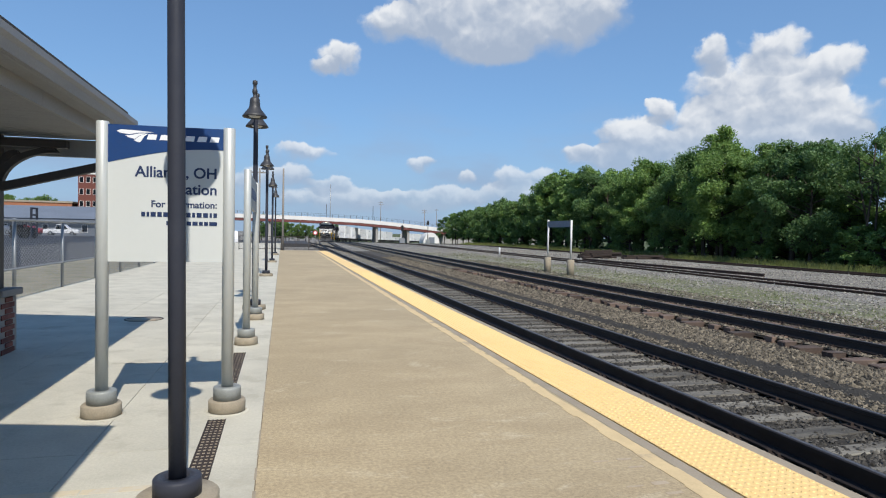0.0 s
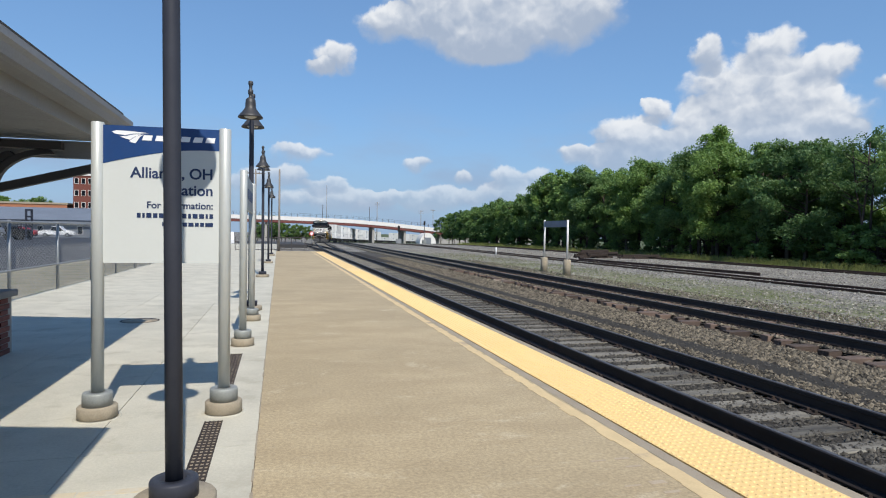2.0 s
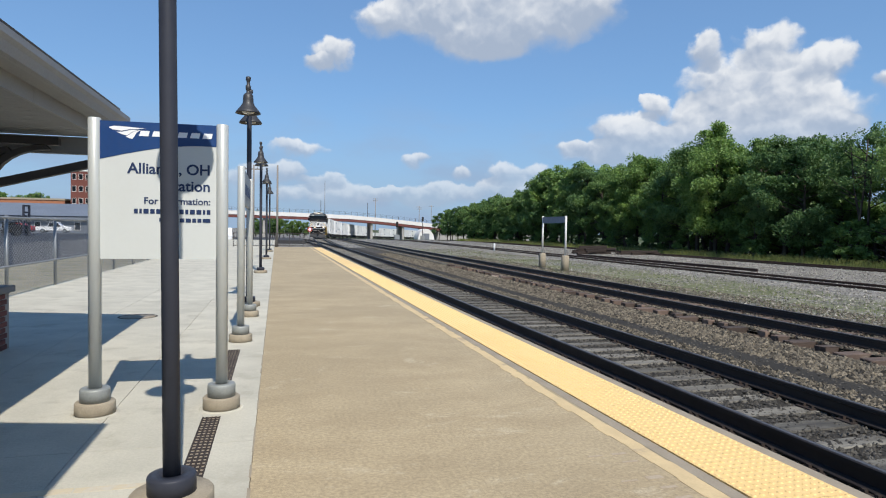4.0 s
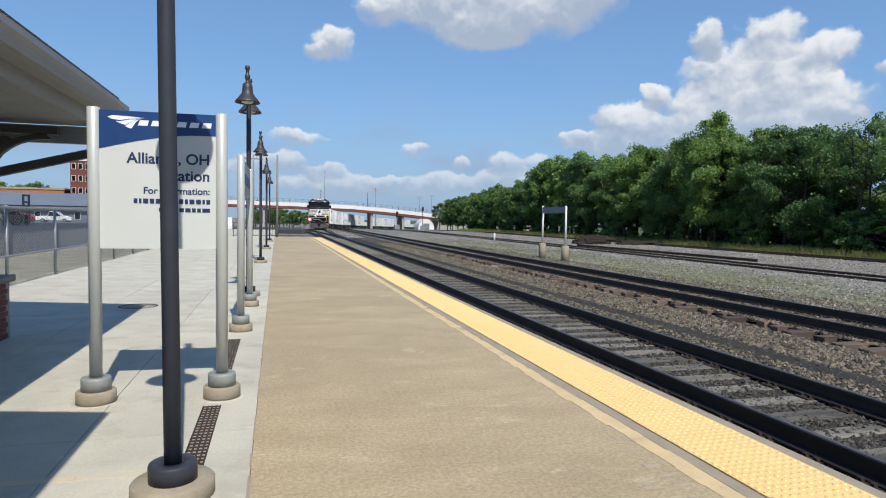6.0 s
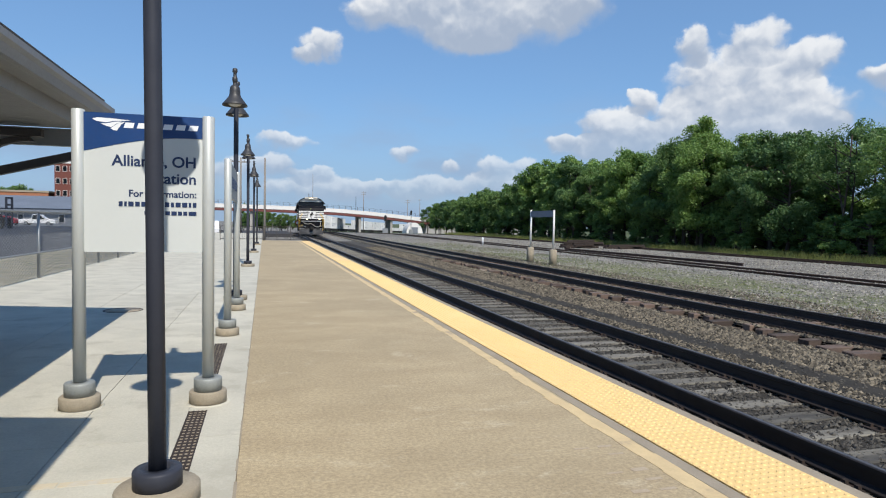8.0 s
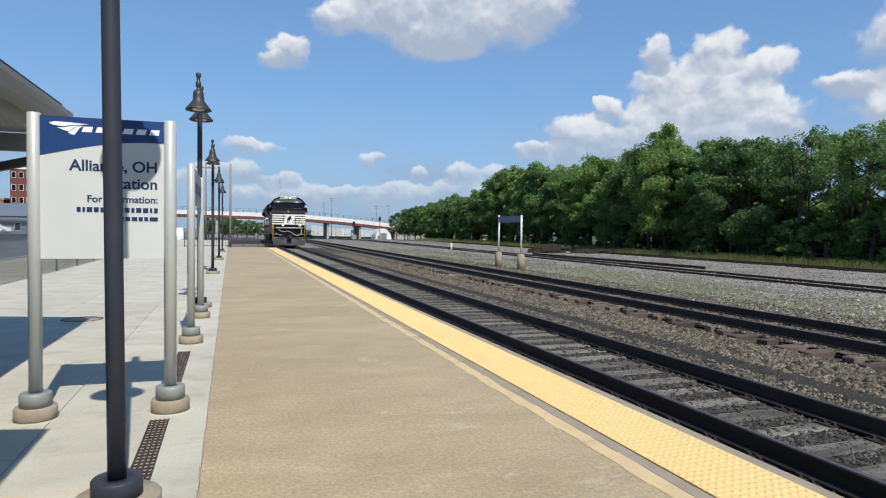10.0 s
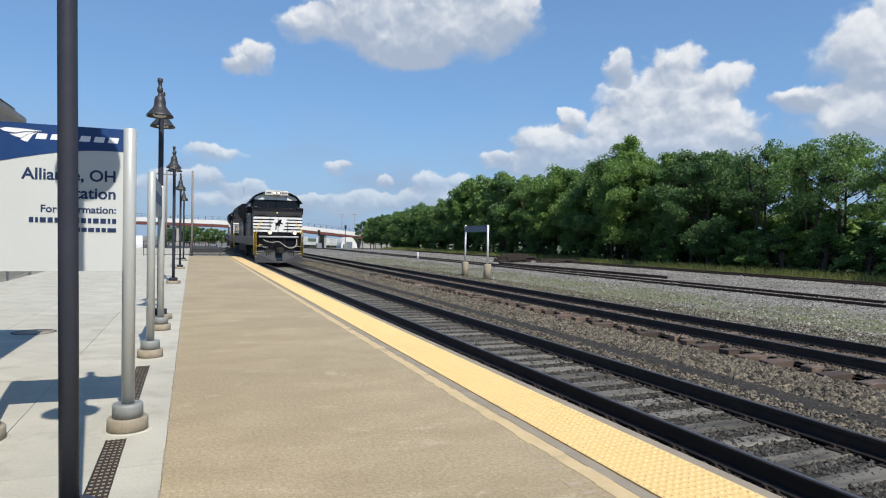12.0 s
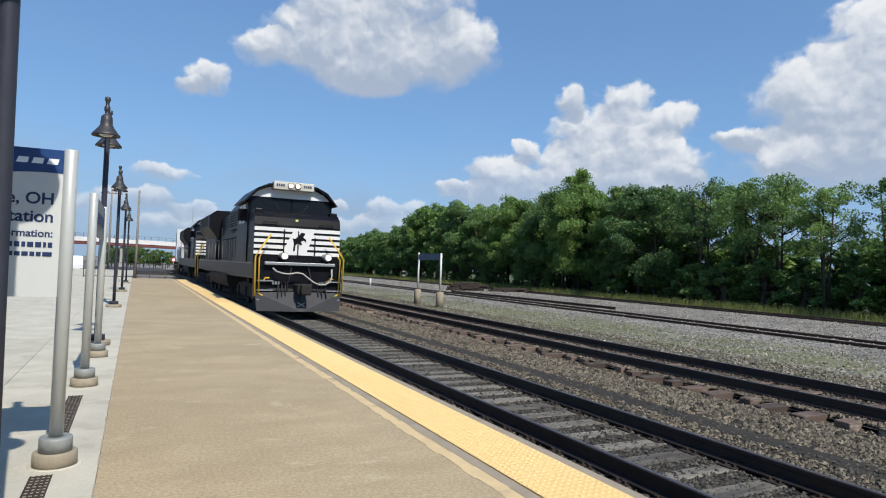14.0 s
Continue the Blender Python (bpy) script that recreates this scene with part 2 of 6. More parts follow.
def platform_material():
    """Tan concrete: a fine speckle, cross streaks from the screed, pale worn patches and thin stains."""
    m = bpy.data.materials.new("tan_platform_concrete")
    m.use_nodes = True
    n = Net(m.node_tree)
    pos = n.node("ShaderNodeTexCoord").outputs["Object"]
    across = n.vmath("MULTIPLY", n.vmath("ADD", pos, n.vmath("MULTIPLY", n.noise(pos, 0.8, 3.0, 0.5, True), (0.9, 0.9, 0))), (0.5, 1.15, 1))
    big, mid, speck = n.noise(pos, 0.35, 5.0, 0.6), n.noise(across, 1.6, 6.0, 0.68), n.noise(pos, 38.0, 6.0, 0.85)
    col = n.mix(n.ramp(mid, 0.32, 0.68), (0.425, 0.337, 0.205, 1), (0.36, 0.28, 0.167, 1))
    col = n.mix(n.math("MULTIPLY", n.ramp(big, 0.38, 0.66), 0.6), col, (0.31, 0.245, 0.148, 1))
    col = n.mix(n.math("MULTIPLY", n.ramp(n.noise(across, 2.2, 8.0, 0.78), 0.56, 0.70), 0.75), col, (0.52, 0.44, 0.305, 1))
    col = n.mix(n.math("MULTIPLY", n.ramp(n.noise(pos, 1.1, 6.0, 0.7), 0.66, 0.76), 0.35), col, (0.23, 0.175, 0.115, 1))
    col = n.mix(1.0, col, n.mix(n.ramp(speck, 0.32, 0.68), (0.70, 0.70, 0.70, 1), (1.28, 1.27, 1.25, 1)), "MULTIPLY")
    pits = n.noise(n.vmath("MULTIPLY", pos, (0.7, 1.3, 1)), 11.0, 5.0, 0.8)
    col = n.mix(n.math("MULTIPLY", n.ramp(pits, 0.56, 0.68), 0.5), col, (0.50, 0.42, 0.29, 1))
    col = n.mix(n.math("MULTIPLY", n.ramp(n.noise(pos, 5.5, 6.0, 0.8), 0.68, 0.74), 0.55), col, (0.20, 0.155, 0.10, 1))
    p, bp = n.node("ShaderNodeBsdfPrincipled"), n.node("ShaderNodeBump")
    n.put(p.inputs["Base Color"], col)
    p.inputs["Roughness"].default_value = 0.85
    bp.inputs["Strength"].default_value, bp.inputs["Distance"].default_value = 0.25, 0.004
    n.put(bp.inputs["Height"], speck)
    n.put(p.inputs["Normal"], bp.outputs[0])
    n.put(n.node("ShaderNodeOutputMaterial").inputs[0], p.outputs[0])
    return m


M = dict(
    tan=platform_material(),
    walk=surface("pale_concrete", (0.55, 0.515, 0.415), (0.41, 0.385, 0.31), 0.85, scale=1.6, fine=45, bump=0.5, dirt=(0.39, 0.36, 0.285), dirt_at=0.52, dirt_scale=1.9, each=0.05),
    kerb=surface("grey_concrete", (0.34, 0.285, 0.21), (0.26, 0.215, 0.155), 0.9, scale=3, fine=80, bump=0.3, dirt=(0.2, 0.17, 0.13), dirt_at=0.62),
    plinth=surface("cast_concrete", (0.36, 0.305, 0.22), (0.25, 0.21, 0.15), 0.9, scale=8, fine=90, bump=0.3, dirt=(0.26, 0.20, 0.13), dirt_at=0.6, dirt_scale=4),
    tactile=surface("yellow_tactile", (0.82, 0.575, 0.245), (0.77, 0.525, 0.205), 0.6, scale=2, fine=60, bump=0.05, dirt=(0.6, 0.42, 0.2), dirt_at=0.68, each=0.04),
    faded=surface("worn_yellow_paint", (0.64, 0.485, 0.26), (0.52, 0.39, 0.215), 0.85, scale=4, fine=60, bump=0.2, dirt=(0.36, 0.275, 0.185), dirt_at=0.56, dirt_scale=3),
    rail=surface("rail_steel", (0.025, 0.022, 0.022), (0.045, 0.035, 0.03), 0.55, 0.4, scale=3, fine=70, bump=0.1, dirt=(0.07, 0.04, 0.025), dirt_at=0.6),
    railtop=surface("worn_rail_head", (0.16, 0.155, 0.155), (0.10, 0.095, 0.095), 0.5, 0.6, scale=3, fine=90, bump=0.03),
    rust=surface("rusty_rail", (0.05, 0.028, 0.02), (0.085, 0.05, 0.033), 0.85, 0.1, scale=3, fine=60, bump=0.2),
    tie=surface("weathered_tie", (0.195, 0.18, 0.145), (0.085, 0.076, 0.063), 0.9, scale=7, fine=50, bump=0.8, dirt=(0.045, 0.042, 0.038), dirt_at=0.52, dirt_scale=2.2, each=0.35, stretch=(0.15, 1, 1)),
    redtie=surface("rusty_tie_end", (0.13, 0.088, 0.065), (0.07, 0.05, 0.04), 0.9, scale=5, fine=50, bump=0.6, dirt=(0.30, 0.26, 0.21), dirt_at=0.58, dirt_scale=3, each=0.6, stretch=(0.3, 1, 1)),
    fines=surface("brown_ballast_bed", (0.066, 0.055, 0.041), (0.036, 0.03, 0.024), 0.95, scale=3, fine=25, bump=1.0),
    plate=surface("tie_plate_iron", (0.05, 0.033, 0.026), (0.03, 0.025, 0.022), 0.8, 0.3, scale=10, fine=80, bump=0.2),
    yardstone=surface("pale_yard_stone", (0.30, 0.275, 0.225), (0.145, 0.132, 0.108), 0.9, scale=7, fine=60, bump=0.2, island=0.8),
    ruststone=surface("rusty_stone", (0.115, 0.083, 0.058), (0.05, 0.036, 0.027), 0.9, scale=7, fine=60, bump=0.2, island=0.8),
    darkstone=surface("sooty_stone", (0.078, 0.071, 0.058), (0.038, 0.034, 0.029), 0.9, scale=7, fine=60, bump=0.2, island=0.7),
    stone=surface("ballast_stone", (0.158, 0.132, 0.092), (0.062, 0.052, 0.038), 0.9, scale=7, fine=60, bump=0.2, island=0.85),
    oil=surface("oily_fines", (0.030, 0.028, 0.025), (0.052, 0.047, 0.040), 0.9, scale=1.5, fine=40, bump=0.8, spec=0.12),
    asphalt=surface("asphalt", (0.040, 0.040, 0.043), (0.029, 0.029, 0.031), 0.9, scale=0.4, fine=60, bump=0.2, dirt=(0.085, 0.082, 0.08), dirt_at=0.6, dirt_scale=0.3),
    ground=ground_material(),
    shoe=surface("cast_aluminium", (0.30, 0.31, 0.29), (0.23, 0.24, 0.225), 0.55, 0.2, scale=6, fine=70, bump=0.1),
    alu=surface("brushed_aluminium", (0.54, 0.55, 0.515), (0.46, 0.47, 0.44), 0.42, 0.2, scale=3, fine=60, bump=0.03, stretch=(1, 1, 0.15)),
    zinc=surface("galvanised_steel", (0.33, 0.34, 0.345), (0.25, 0.26, 0.265), 0.5, 0.6, scale=8, fine=60, bump=0.05),
    panel=surface("sign_white", (0.56, 0.575, 0.545), (0.54, 0.555, 0.525), 0.5, scale=2, fine=30, bump=0.0),
    navy=surface("sign_navy", (0.010, 0.047, 0.16), (0.009, 0.042, 0.145), 0.4, scale=2, fine=30, bump=0.0),
    letter=surface("sign_lettering", (0.012, 0.03, 0.09), (0.012, 0.028, 0.085), 0.45, bump=0.0),
    white=surface("white_vinyl", (0.80, 0.80, 0.80), (0.77, 0.77, 0.77), 0.45, bump=0.0),
    black=surface("black_enamel", (0.031, 0.034, 0.046), (0.042, 0.045, 0.058), 0.5, 0.0, scale=4, fine=60, bump=0.05, spec=0.25),
    shade=surface("lamp_shade_enamel", (0.028, 0.028, 0.030), (0.040, 0.038, 0.038), 0.5, scale=6, fine=60, bump=0.04),
    lens=surface("lamp_glass", (0.55, 0.55, 0.52), (0.5, 0.5, 0.48), 0.25, bump=0.0),
    iron=surface("drain_iron", (0.035, 0.027, 0.023), (0.055, 0.04, 0.032), 0.8, 0.3, scale=12, fine=80, bump=0.3),
    dark=surface("dark_void", (0.01, 0.01, 0.01), (0.014, 0.013, 0.012), 0.95, bump=0.0),
    brick=surface("red_brick", (0.20, 0.065, 0.045), (0.14, 0.045, 0.034), 0.9, scale=9, fine=70, bump=0.4, each=0.25),
    verge=surface("dry_verge", (0.33, 0.29, 0.21), (0.20, 0.185, 0.12), 0.95, scale=1.2, fine=30, bump=0.6, dirt=(0.16, 0.17, 0.08), dirt_at=0.55),
    orange=surface("orange_brick", (0.36, 0.15, 0.075), (0.28, 0.115, 0.06), 0.9, scale=2, fine=20, bump=0.2),
    mortar=surface("mortar", (0.34, 0.31, 0.27), None, 0.95, bump=0.2),
    cap=surface("stone_cap", (0.24, 0.22, 0.20), (0.19, 0.175, 0.16), 0.85, scale=6, fine=80, bump=0.2),
    soffit=surface("painted_soffit", (0.315, 0.31, 0.30), (0.275, 0.272, 0.262), 0.7, scale=3, fine=40, bump=0.05),
    fascia=surface("painted_fascia", (0.33, 0.325, 0.315), (0.29, 0.285, 0.275), 0.6, scale=2, fine=50, bump=0.05),
    shingle=surface("roof_shingle", (0.11, 0.10, 0.09), (0.075, 0.07, 0.065), 0.95, scale=3, fine=40, bump=0.4),
    beam=surface("dark_brown_beam", (0.040, 0.033, 0.030), (0.055, 0.046, 0.04), 0.6, scale=4, fine=50, bump=0.1),
    deckwhite=surface("white_parapet", (0.70, 0.68, 0.64), (0.62, 0.60, 0.57), 0.8, scale=0.3, fine=5, bump=0.05),
    girder=surface("maroon_girder", (0.16, 0.045, 0.035), (0.12, 0.035, 0.03), 0.6, scale=0.3, fine=5, bump=0.05),
    pier=surface("bridge_pier_concrete", (0.36, 0.34, 0.31), (0.28, 0.265, 0.245), 0.9, scale=0.4, fine=6, bump=0.1),
    bark=surface("bark", (0.075, 0.058, 0.042), (0.045, 0.036, 0.028), 0.95, scale=5, fine=30, bump=0.6, stretch=(1, 1, 0.25)),
    leaf=leaf_material("leaves", (0.088, 0.185, 0.060), (0.235, 0.345, 0.108)),
    grass=leaf_material("tall_grass", (0.085, 0.125, 0.03), (0.26, 0.27, 0.10)),
    loco=surface("black_loco_paint", (0.0065, 0.0065, 0.009), (0.010, 0.010, 0.012), 0.38, scale=1.2, fine=30, bump=0.03, dirt=(0.017, 0.017, 0.018), dirt_at=0.58, dirt_scale=1.6, spec=0.10),
    grime=surface("grimy_underframe", (0.020, 0.019, 0.018), (0.036, 0.032, 0.028), 0.85, spec=0.2, scale=2, fine=40, bump=0.2),
    plow=surface("grey_plow_steel", (0.046, 0.046, 0.049), (0.034, 0.034, 0.036), 0.75, 0.0, scale=2, fine=30, bump=0.1),
    locowhite=surface("white_loco_paint", (0.74, 0.73, 0.70), (0.66, 0.65, 0.62), 0.45, scale=1.5, fine=30, bump=0.02),
    yellow=surface("yellow_handrail", (0.72, 0.45, 0.03), (0.66, 0.41, 0.03), 0.5, bump=0.02),
    glass=surface("dark_cab_glass", (0.008, 0.010, 0.013), (0.010, 0.012, 0.015), 0.12, bump=0.0, spec=0.12),
    hose=surface("worn_hose", (0.45, 0.42, 0.36), (0.38, 0.35, 0.30), 0.7, bump=0.05),
    headlight=glow("headlight_glow", (1.0, 0.84, 0.66), 2.2),
    ditch=glow("ditch_light_glow", (1.0, 0.80, 0.50), 2.6),
    cream=surface("cream_loco_paint", (0.60, 0.57, 0.47), (0.52, 0.49, 0.40), 0.5, scale=3, fine=40, bump=0.02),
    amber=glow("amber_lamp", (0.75, 0.85, 0.35), 1.0),
    stanchion=surface("grey_stanchion", (0.20, 0.19, 0.18), (0.13, 0.125, 0.12), 0.6, bump=0.05),
    box=surface("white_container", (0.66, 0.66, 0.64), (0.58, 0.58, 0.56), 0.6, scale=0.5, fine=6, bump=0.05, each=0.12, dirt=(0.45, 0.43, 0.40), dirt_at=0.64, dirt_scale=0.5),
    redsign=surface("red_sign", (0.55, 0.04, 0.04), (0.5, 0.04, 0.04), 0.5, bump=0.0),
    carwhite=surface("white_car_paint", (0.75, 0.75, 0.75), (0.72, 0.72, 0.72), 0.3, bump=0.0, coat=0.5),
    carred=surface("red_car_paint", (0.35, 0.03, 0.03), (0.32, 0.03, 0.03), 0.3, bump=0.0, coat=0.5),
    tyre=surface("tyre_rubber", (0.02, 0.02, 0.02), (0.03, 0.03, 0.03), 0.85, bump=0.05),
    metalroof=surface("grey_metal_roof", (0.19, 0.21, 0.24), (0.15, 0.165, 0.19), 0.55, 0.2, scale=0.3, fine=6, bump=0.03),
    oldpole=surface("weathered_pole", (0.25, 0.225, 0.20), (0.18, 0.16, 0.14), 0.95, scale=3, fine=30, bump=0.4, stretch=(1, 1, 0.1)),
)

# ---- mesh helpers ----


def box(bm, x0, x1, y0, y1, z0, z1, bevel=0.0):
    v = [bm.verts.new((x, y, z)) for x in (x0, x1) for y in (y0, y1) for z in (z0, z1)]
    f = [bm.faces.new([v[i] for i in q]) for q in ((0, 1, 3, 2), (4, 6, 7, 5), (0, 4, 5, 1), (2, 3, 7, 6), (0, 2, 6, 4), (1, 5, 7, 3))]
    if bevel:
        bmesh.ops.bevel(bm, geom=list({e for q in f for e in q.edges}), offset=bevel, segments=2, profile=0.5, affect="EDGES")
    return f


def lathe(bm, profile, seg=20, x=0.0, y=0.0):
    """A turned body: profile of (radius, z), upright at x, y."""
    rings = [[bm.verts.new((x + r * math.cos(2 * math.pi * i / seg), y + r * math.sin(2 * math.pi * i / seg), z)) for i in range(seg)] for r, z in profile]
    for a, b in zip(rings, rings[1:]):
        for i in range(seg):
            q = bm.faces.new((a[i], a[(i + 1) % seg], b[(i + 1) % seg], b[i]))
            q.smooth = True
    bm.faces.new(list(reversed(rings[0])))
    bm.faces.new(rings[-1])


def tube(bm, points, r, seg=8, r_end=None):
    """A round bar along points."""
    pts = [Vector(p) for p in points]
    rings = []
    for i, p in enumerate(pts):
        d = (pts[min(i + 1, len(pts) - 1)] - pts[max(i - 1, 0)]).normalized()
        side = d.cross(Vector((0, 0, 1)) if abs(d.z) < 0.9 else Vector((0, 1, 0))).normalized()
        up = side.cross(d)
        k = r if r_end is None else r + (r_end - r) * i / max(len(pts) - 1, 1)
        rings.append([bm.verts.new(p + (side * math.cos(a) + up * math.sin(a)) * k) for a in (2 * math.pi * j / seg for j in range(seg))])
    for a, b in zip(rings, rings[1:]):
        for i in range(seg):
            q = bm.faces.new((a[i], a[(i + 1) % seg], b[(i + 1) % seg], b[i]))
            q.smooth = True
    bm.faces.new(list(reversed(rings[0])))
    bm.faces.new(rings[-1])


def prism(bm, outline, axis, a, b):
    """An outline of two coordinates drawn out along axis from a to b."""
    def at(p, w):
        return (w, p[0], p[1]) if axis == "x" else (p[0], w, p[1]) if axis == "y" else (p[0], p[1], w)
    lo, hi = [bm.verts.new(at(p, a)) for p in outline], [bm.verts.new(at(p, b)) for p in outline]
    fs = [bm.faces.new(lo), bm.faces.new(list(reversed(hi)))]
    for i in range(len(outline)):
        j = (i + 1) % len(outline)
        fs.append(bm.faces.new((lo[j], lo[i], hi[i], hi[j])))
    return fs


def sweep(bm, points, outline):
    """An outline (across, up) drawn along points in the plan; the points carry their own height."""
    rings = []
    for i, p in enumerate(points):
        a, b = points[max(i - 1, 0)], points[min(i + 1, len(points) - 1)]
        d = Vector((b[0] - a[0], b[1] - a[1], 0)).normalized()
        rings.append([bm.verts.new((p[0] + d.y * u, p[1] - d.x * u, p[2] + v)) for u, v in outline])
    k = len(outline)
    for a, b in zip(rings, rings[1:]):
        for i in range(k):
            bm.faces.new((a[i], a[(i + 1) % k], b[(i + 1) % k], b[i]))
    bm.faces.new(rings[0])
    bm.faces.new(list(reversed(rings[-1])))


def mesh_of(name, bm, material):
    bmesh.ops.recalc_face_normals(bm, faces=bm.faces)
    me = bpy.data.meshes.new(name)
    bm.to_mesh(me)
    bm.free()
    for m in material if isinstance(material, (list, tuple)) else (material,):
        me.materials.append(m)
    return me


def part(name, bm, material, parent=None, label="", at=None):
    ob = new(name, mesh_of(name, bm, material) if isinstance(bm, bmesh.types.BMesh) else bm)
    ob.parent = parent
    if at is not None:
        ob.matrix_basis = at
    return tagged(ob, label)


def thing(name, label, category, at=None, group="", kind=""):
    ob = new(name)
    ob.empty_display_size = 0.2
    if at is not None:
        ob.matrix_basis = at
    return tagged(ob, label, category, group, kind)


def solid(name, bm, material, label, category="", kind="structure", group="", at=None):
    """A top-level thing of one mesh."""
    ob = new(name, mesh_of(name, bm, material))
    if at is not None:
        ob.matrix_basis = at
    return tagged(ob, label, category, group, kind)


def B():
    return bmesh.new()


def quick(name, verts, faces, material):
    me = bpy.data.meshes.new(name)
    me.from_pydata(verts, [], faces)
    me.materials.append(material)
    return me


def lettering(text, size, material, parent, at, align="RIGHT", bold=0.0):
    cu = bpy.data.curves.new("lettering", "FONT")
    cu.body, cu.size, cu.align_x, cu.extrude, cu.offset = text, size, align, 0.0015, bold
    tmp = bpy.data.objects.new("lettering", cu)
    scene.collection.objects.link(tmp)
    me = bpy.data.meshes.new_from_object(tmp.evaluated_get(bpy.context.evaluated_depsgraph_get()))
    bpy.data.objects.remove(tmp)
    # one part a letter: islands that overlap across the line belong together
    bm = B()
    bm.from_mesh(me)
    seen, spans = set(), []
    for f in bm.faces:
        if f in seen:
            continue
        todo, island = [f], []
        seen.add(f)
        while todo:
            g = todo.pop()
            island.append(g)
            for v in g.verts:
                for h in v.link_faces:
                    if h not in seen:
                        seen.add(h)
                        todo.append(h)
        xs = [v.co.x for g in island for v in g.verts]
        spans.append([min(xs), max(xs), island])
    spans.sort(key=lambda q: q[0])
    letters = []
    for lo, hi, island in spans:
        if letters and lo < letters[-1][1] - 0.004:
            letters[-1][1] = max(hi, letters[-1][1])
            letters[-1][2] += island
        else:
            letters.append([lo, hi, list(island)])
    for lo, hi, island in letters:
        one, made = B(), {}
        for g in island:
            for v in g.verts:
                if v not in made:
                    made[v] = one.verts.new(v.co)
            one.faces.new([made[v] for v in g.verts])
        part("letter", one, material, parent, "", at)
    bm.free()

# ---- lie of the land and the line of the tracks ----
RAIL_Z = -0.25      # rail heads, below the platform's surface at 0
CURVE_FROM, CURVE_R, TIGHT_FROM, TIGHT_R = 45.0, 1150.0, 160.0, 620.0


def dip(y):
    """How far the land has fallen at y; a smooth start, then an even grade."""
    d = max(y - 95.0, 0.0)
    return 0.017 * d * d / (d + 20.0)


def line_at(s):
    """The place on the middle of the first track, s metres along it from abreast of the camera."""
    if s <= CURVE_FROM:
        return Vector((1.92, s, RAIL_Z))
    a = (min(s, TIGHT_FROM) - CURVE_FROM) / CURVE_R
    x, y = 1.92 + CURVE_R * (1 - math.cos(a)), CURVE_FROM + CURVE_R * math.sin(a)
    if s > TIGHT_FROM:
        b = a + (s - TIGHT_FROM) / TIGHT_R
        x, y = x + TIGHT_R * (math.cos(a) - math.cos(b)), y + TIGHT_R * (math.sin(b) - math.sin(a))
    return Vector((x, y, RAIL_Z - dip(y)))


def build_ground():
    xs = [-900, -300, -120, -60, -30, -16, -12.0, -8.6, 0.12, 5.15, 5.5, 6.35, 6.75, 10, 16, 24, 32, 45, 80, 160, 400, 900]
    ys = [-300, -60, -20, 0, 20, 40, 60, 80, 100, 115, 130, 145, 160, 180, 200, 230, 260, 300, 350, 400, 460, 600, 1200, 3000]
    verts = [(x, y, (-0.60 if 5.4 < x < 6.5 and y < 70 else -0.47) - dip(min(y, 470))) for y in ys for x in xs]
    k = len(xs)
    faces = [(j * k + i, j * k + i + 1, (j + 1) * k + i + 1, (j + 1) * k + i) for j in range(len(ys) - 1) for i in range(k - 1)]
    tagged(new("ground", quick("ground", verts, faces, M["ground"])), "grey yard gravel with weeds and grass", "ground", kind="structure")


build_ground()


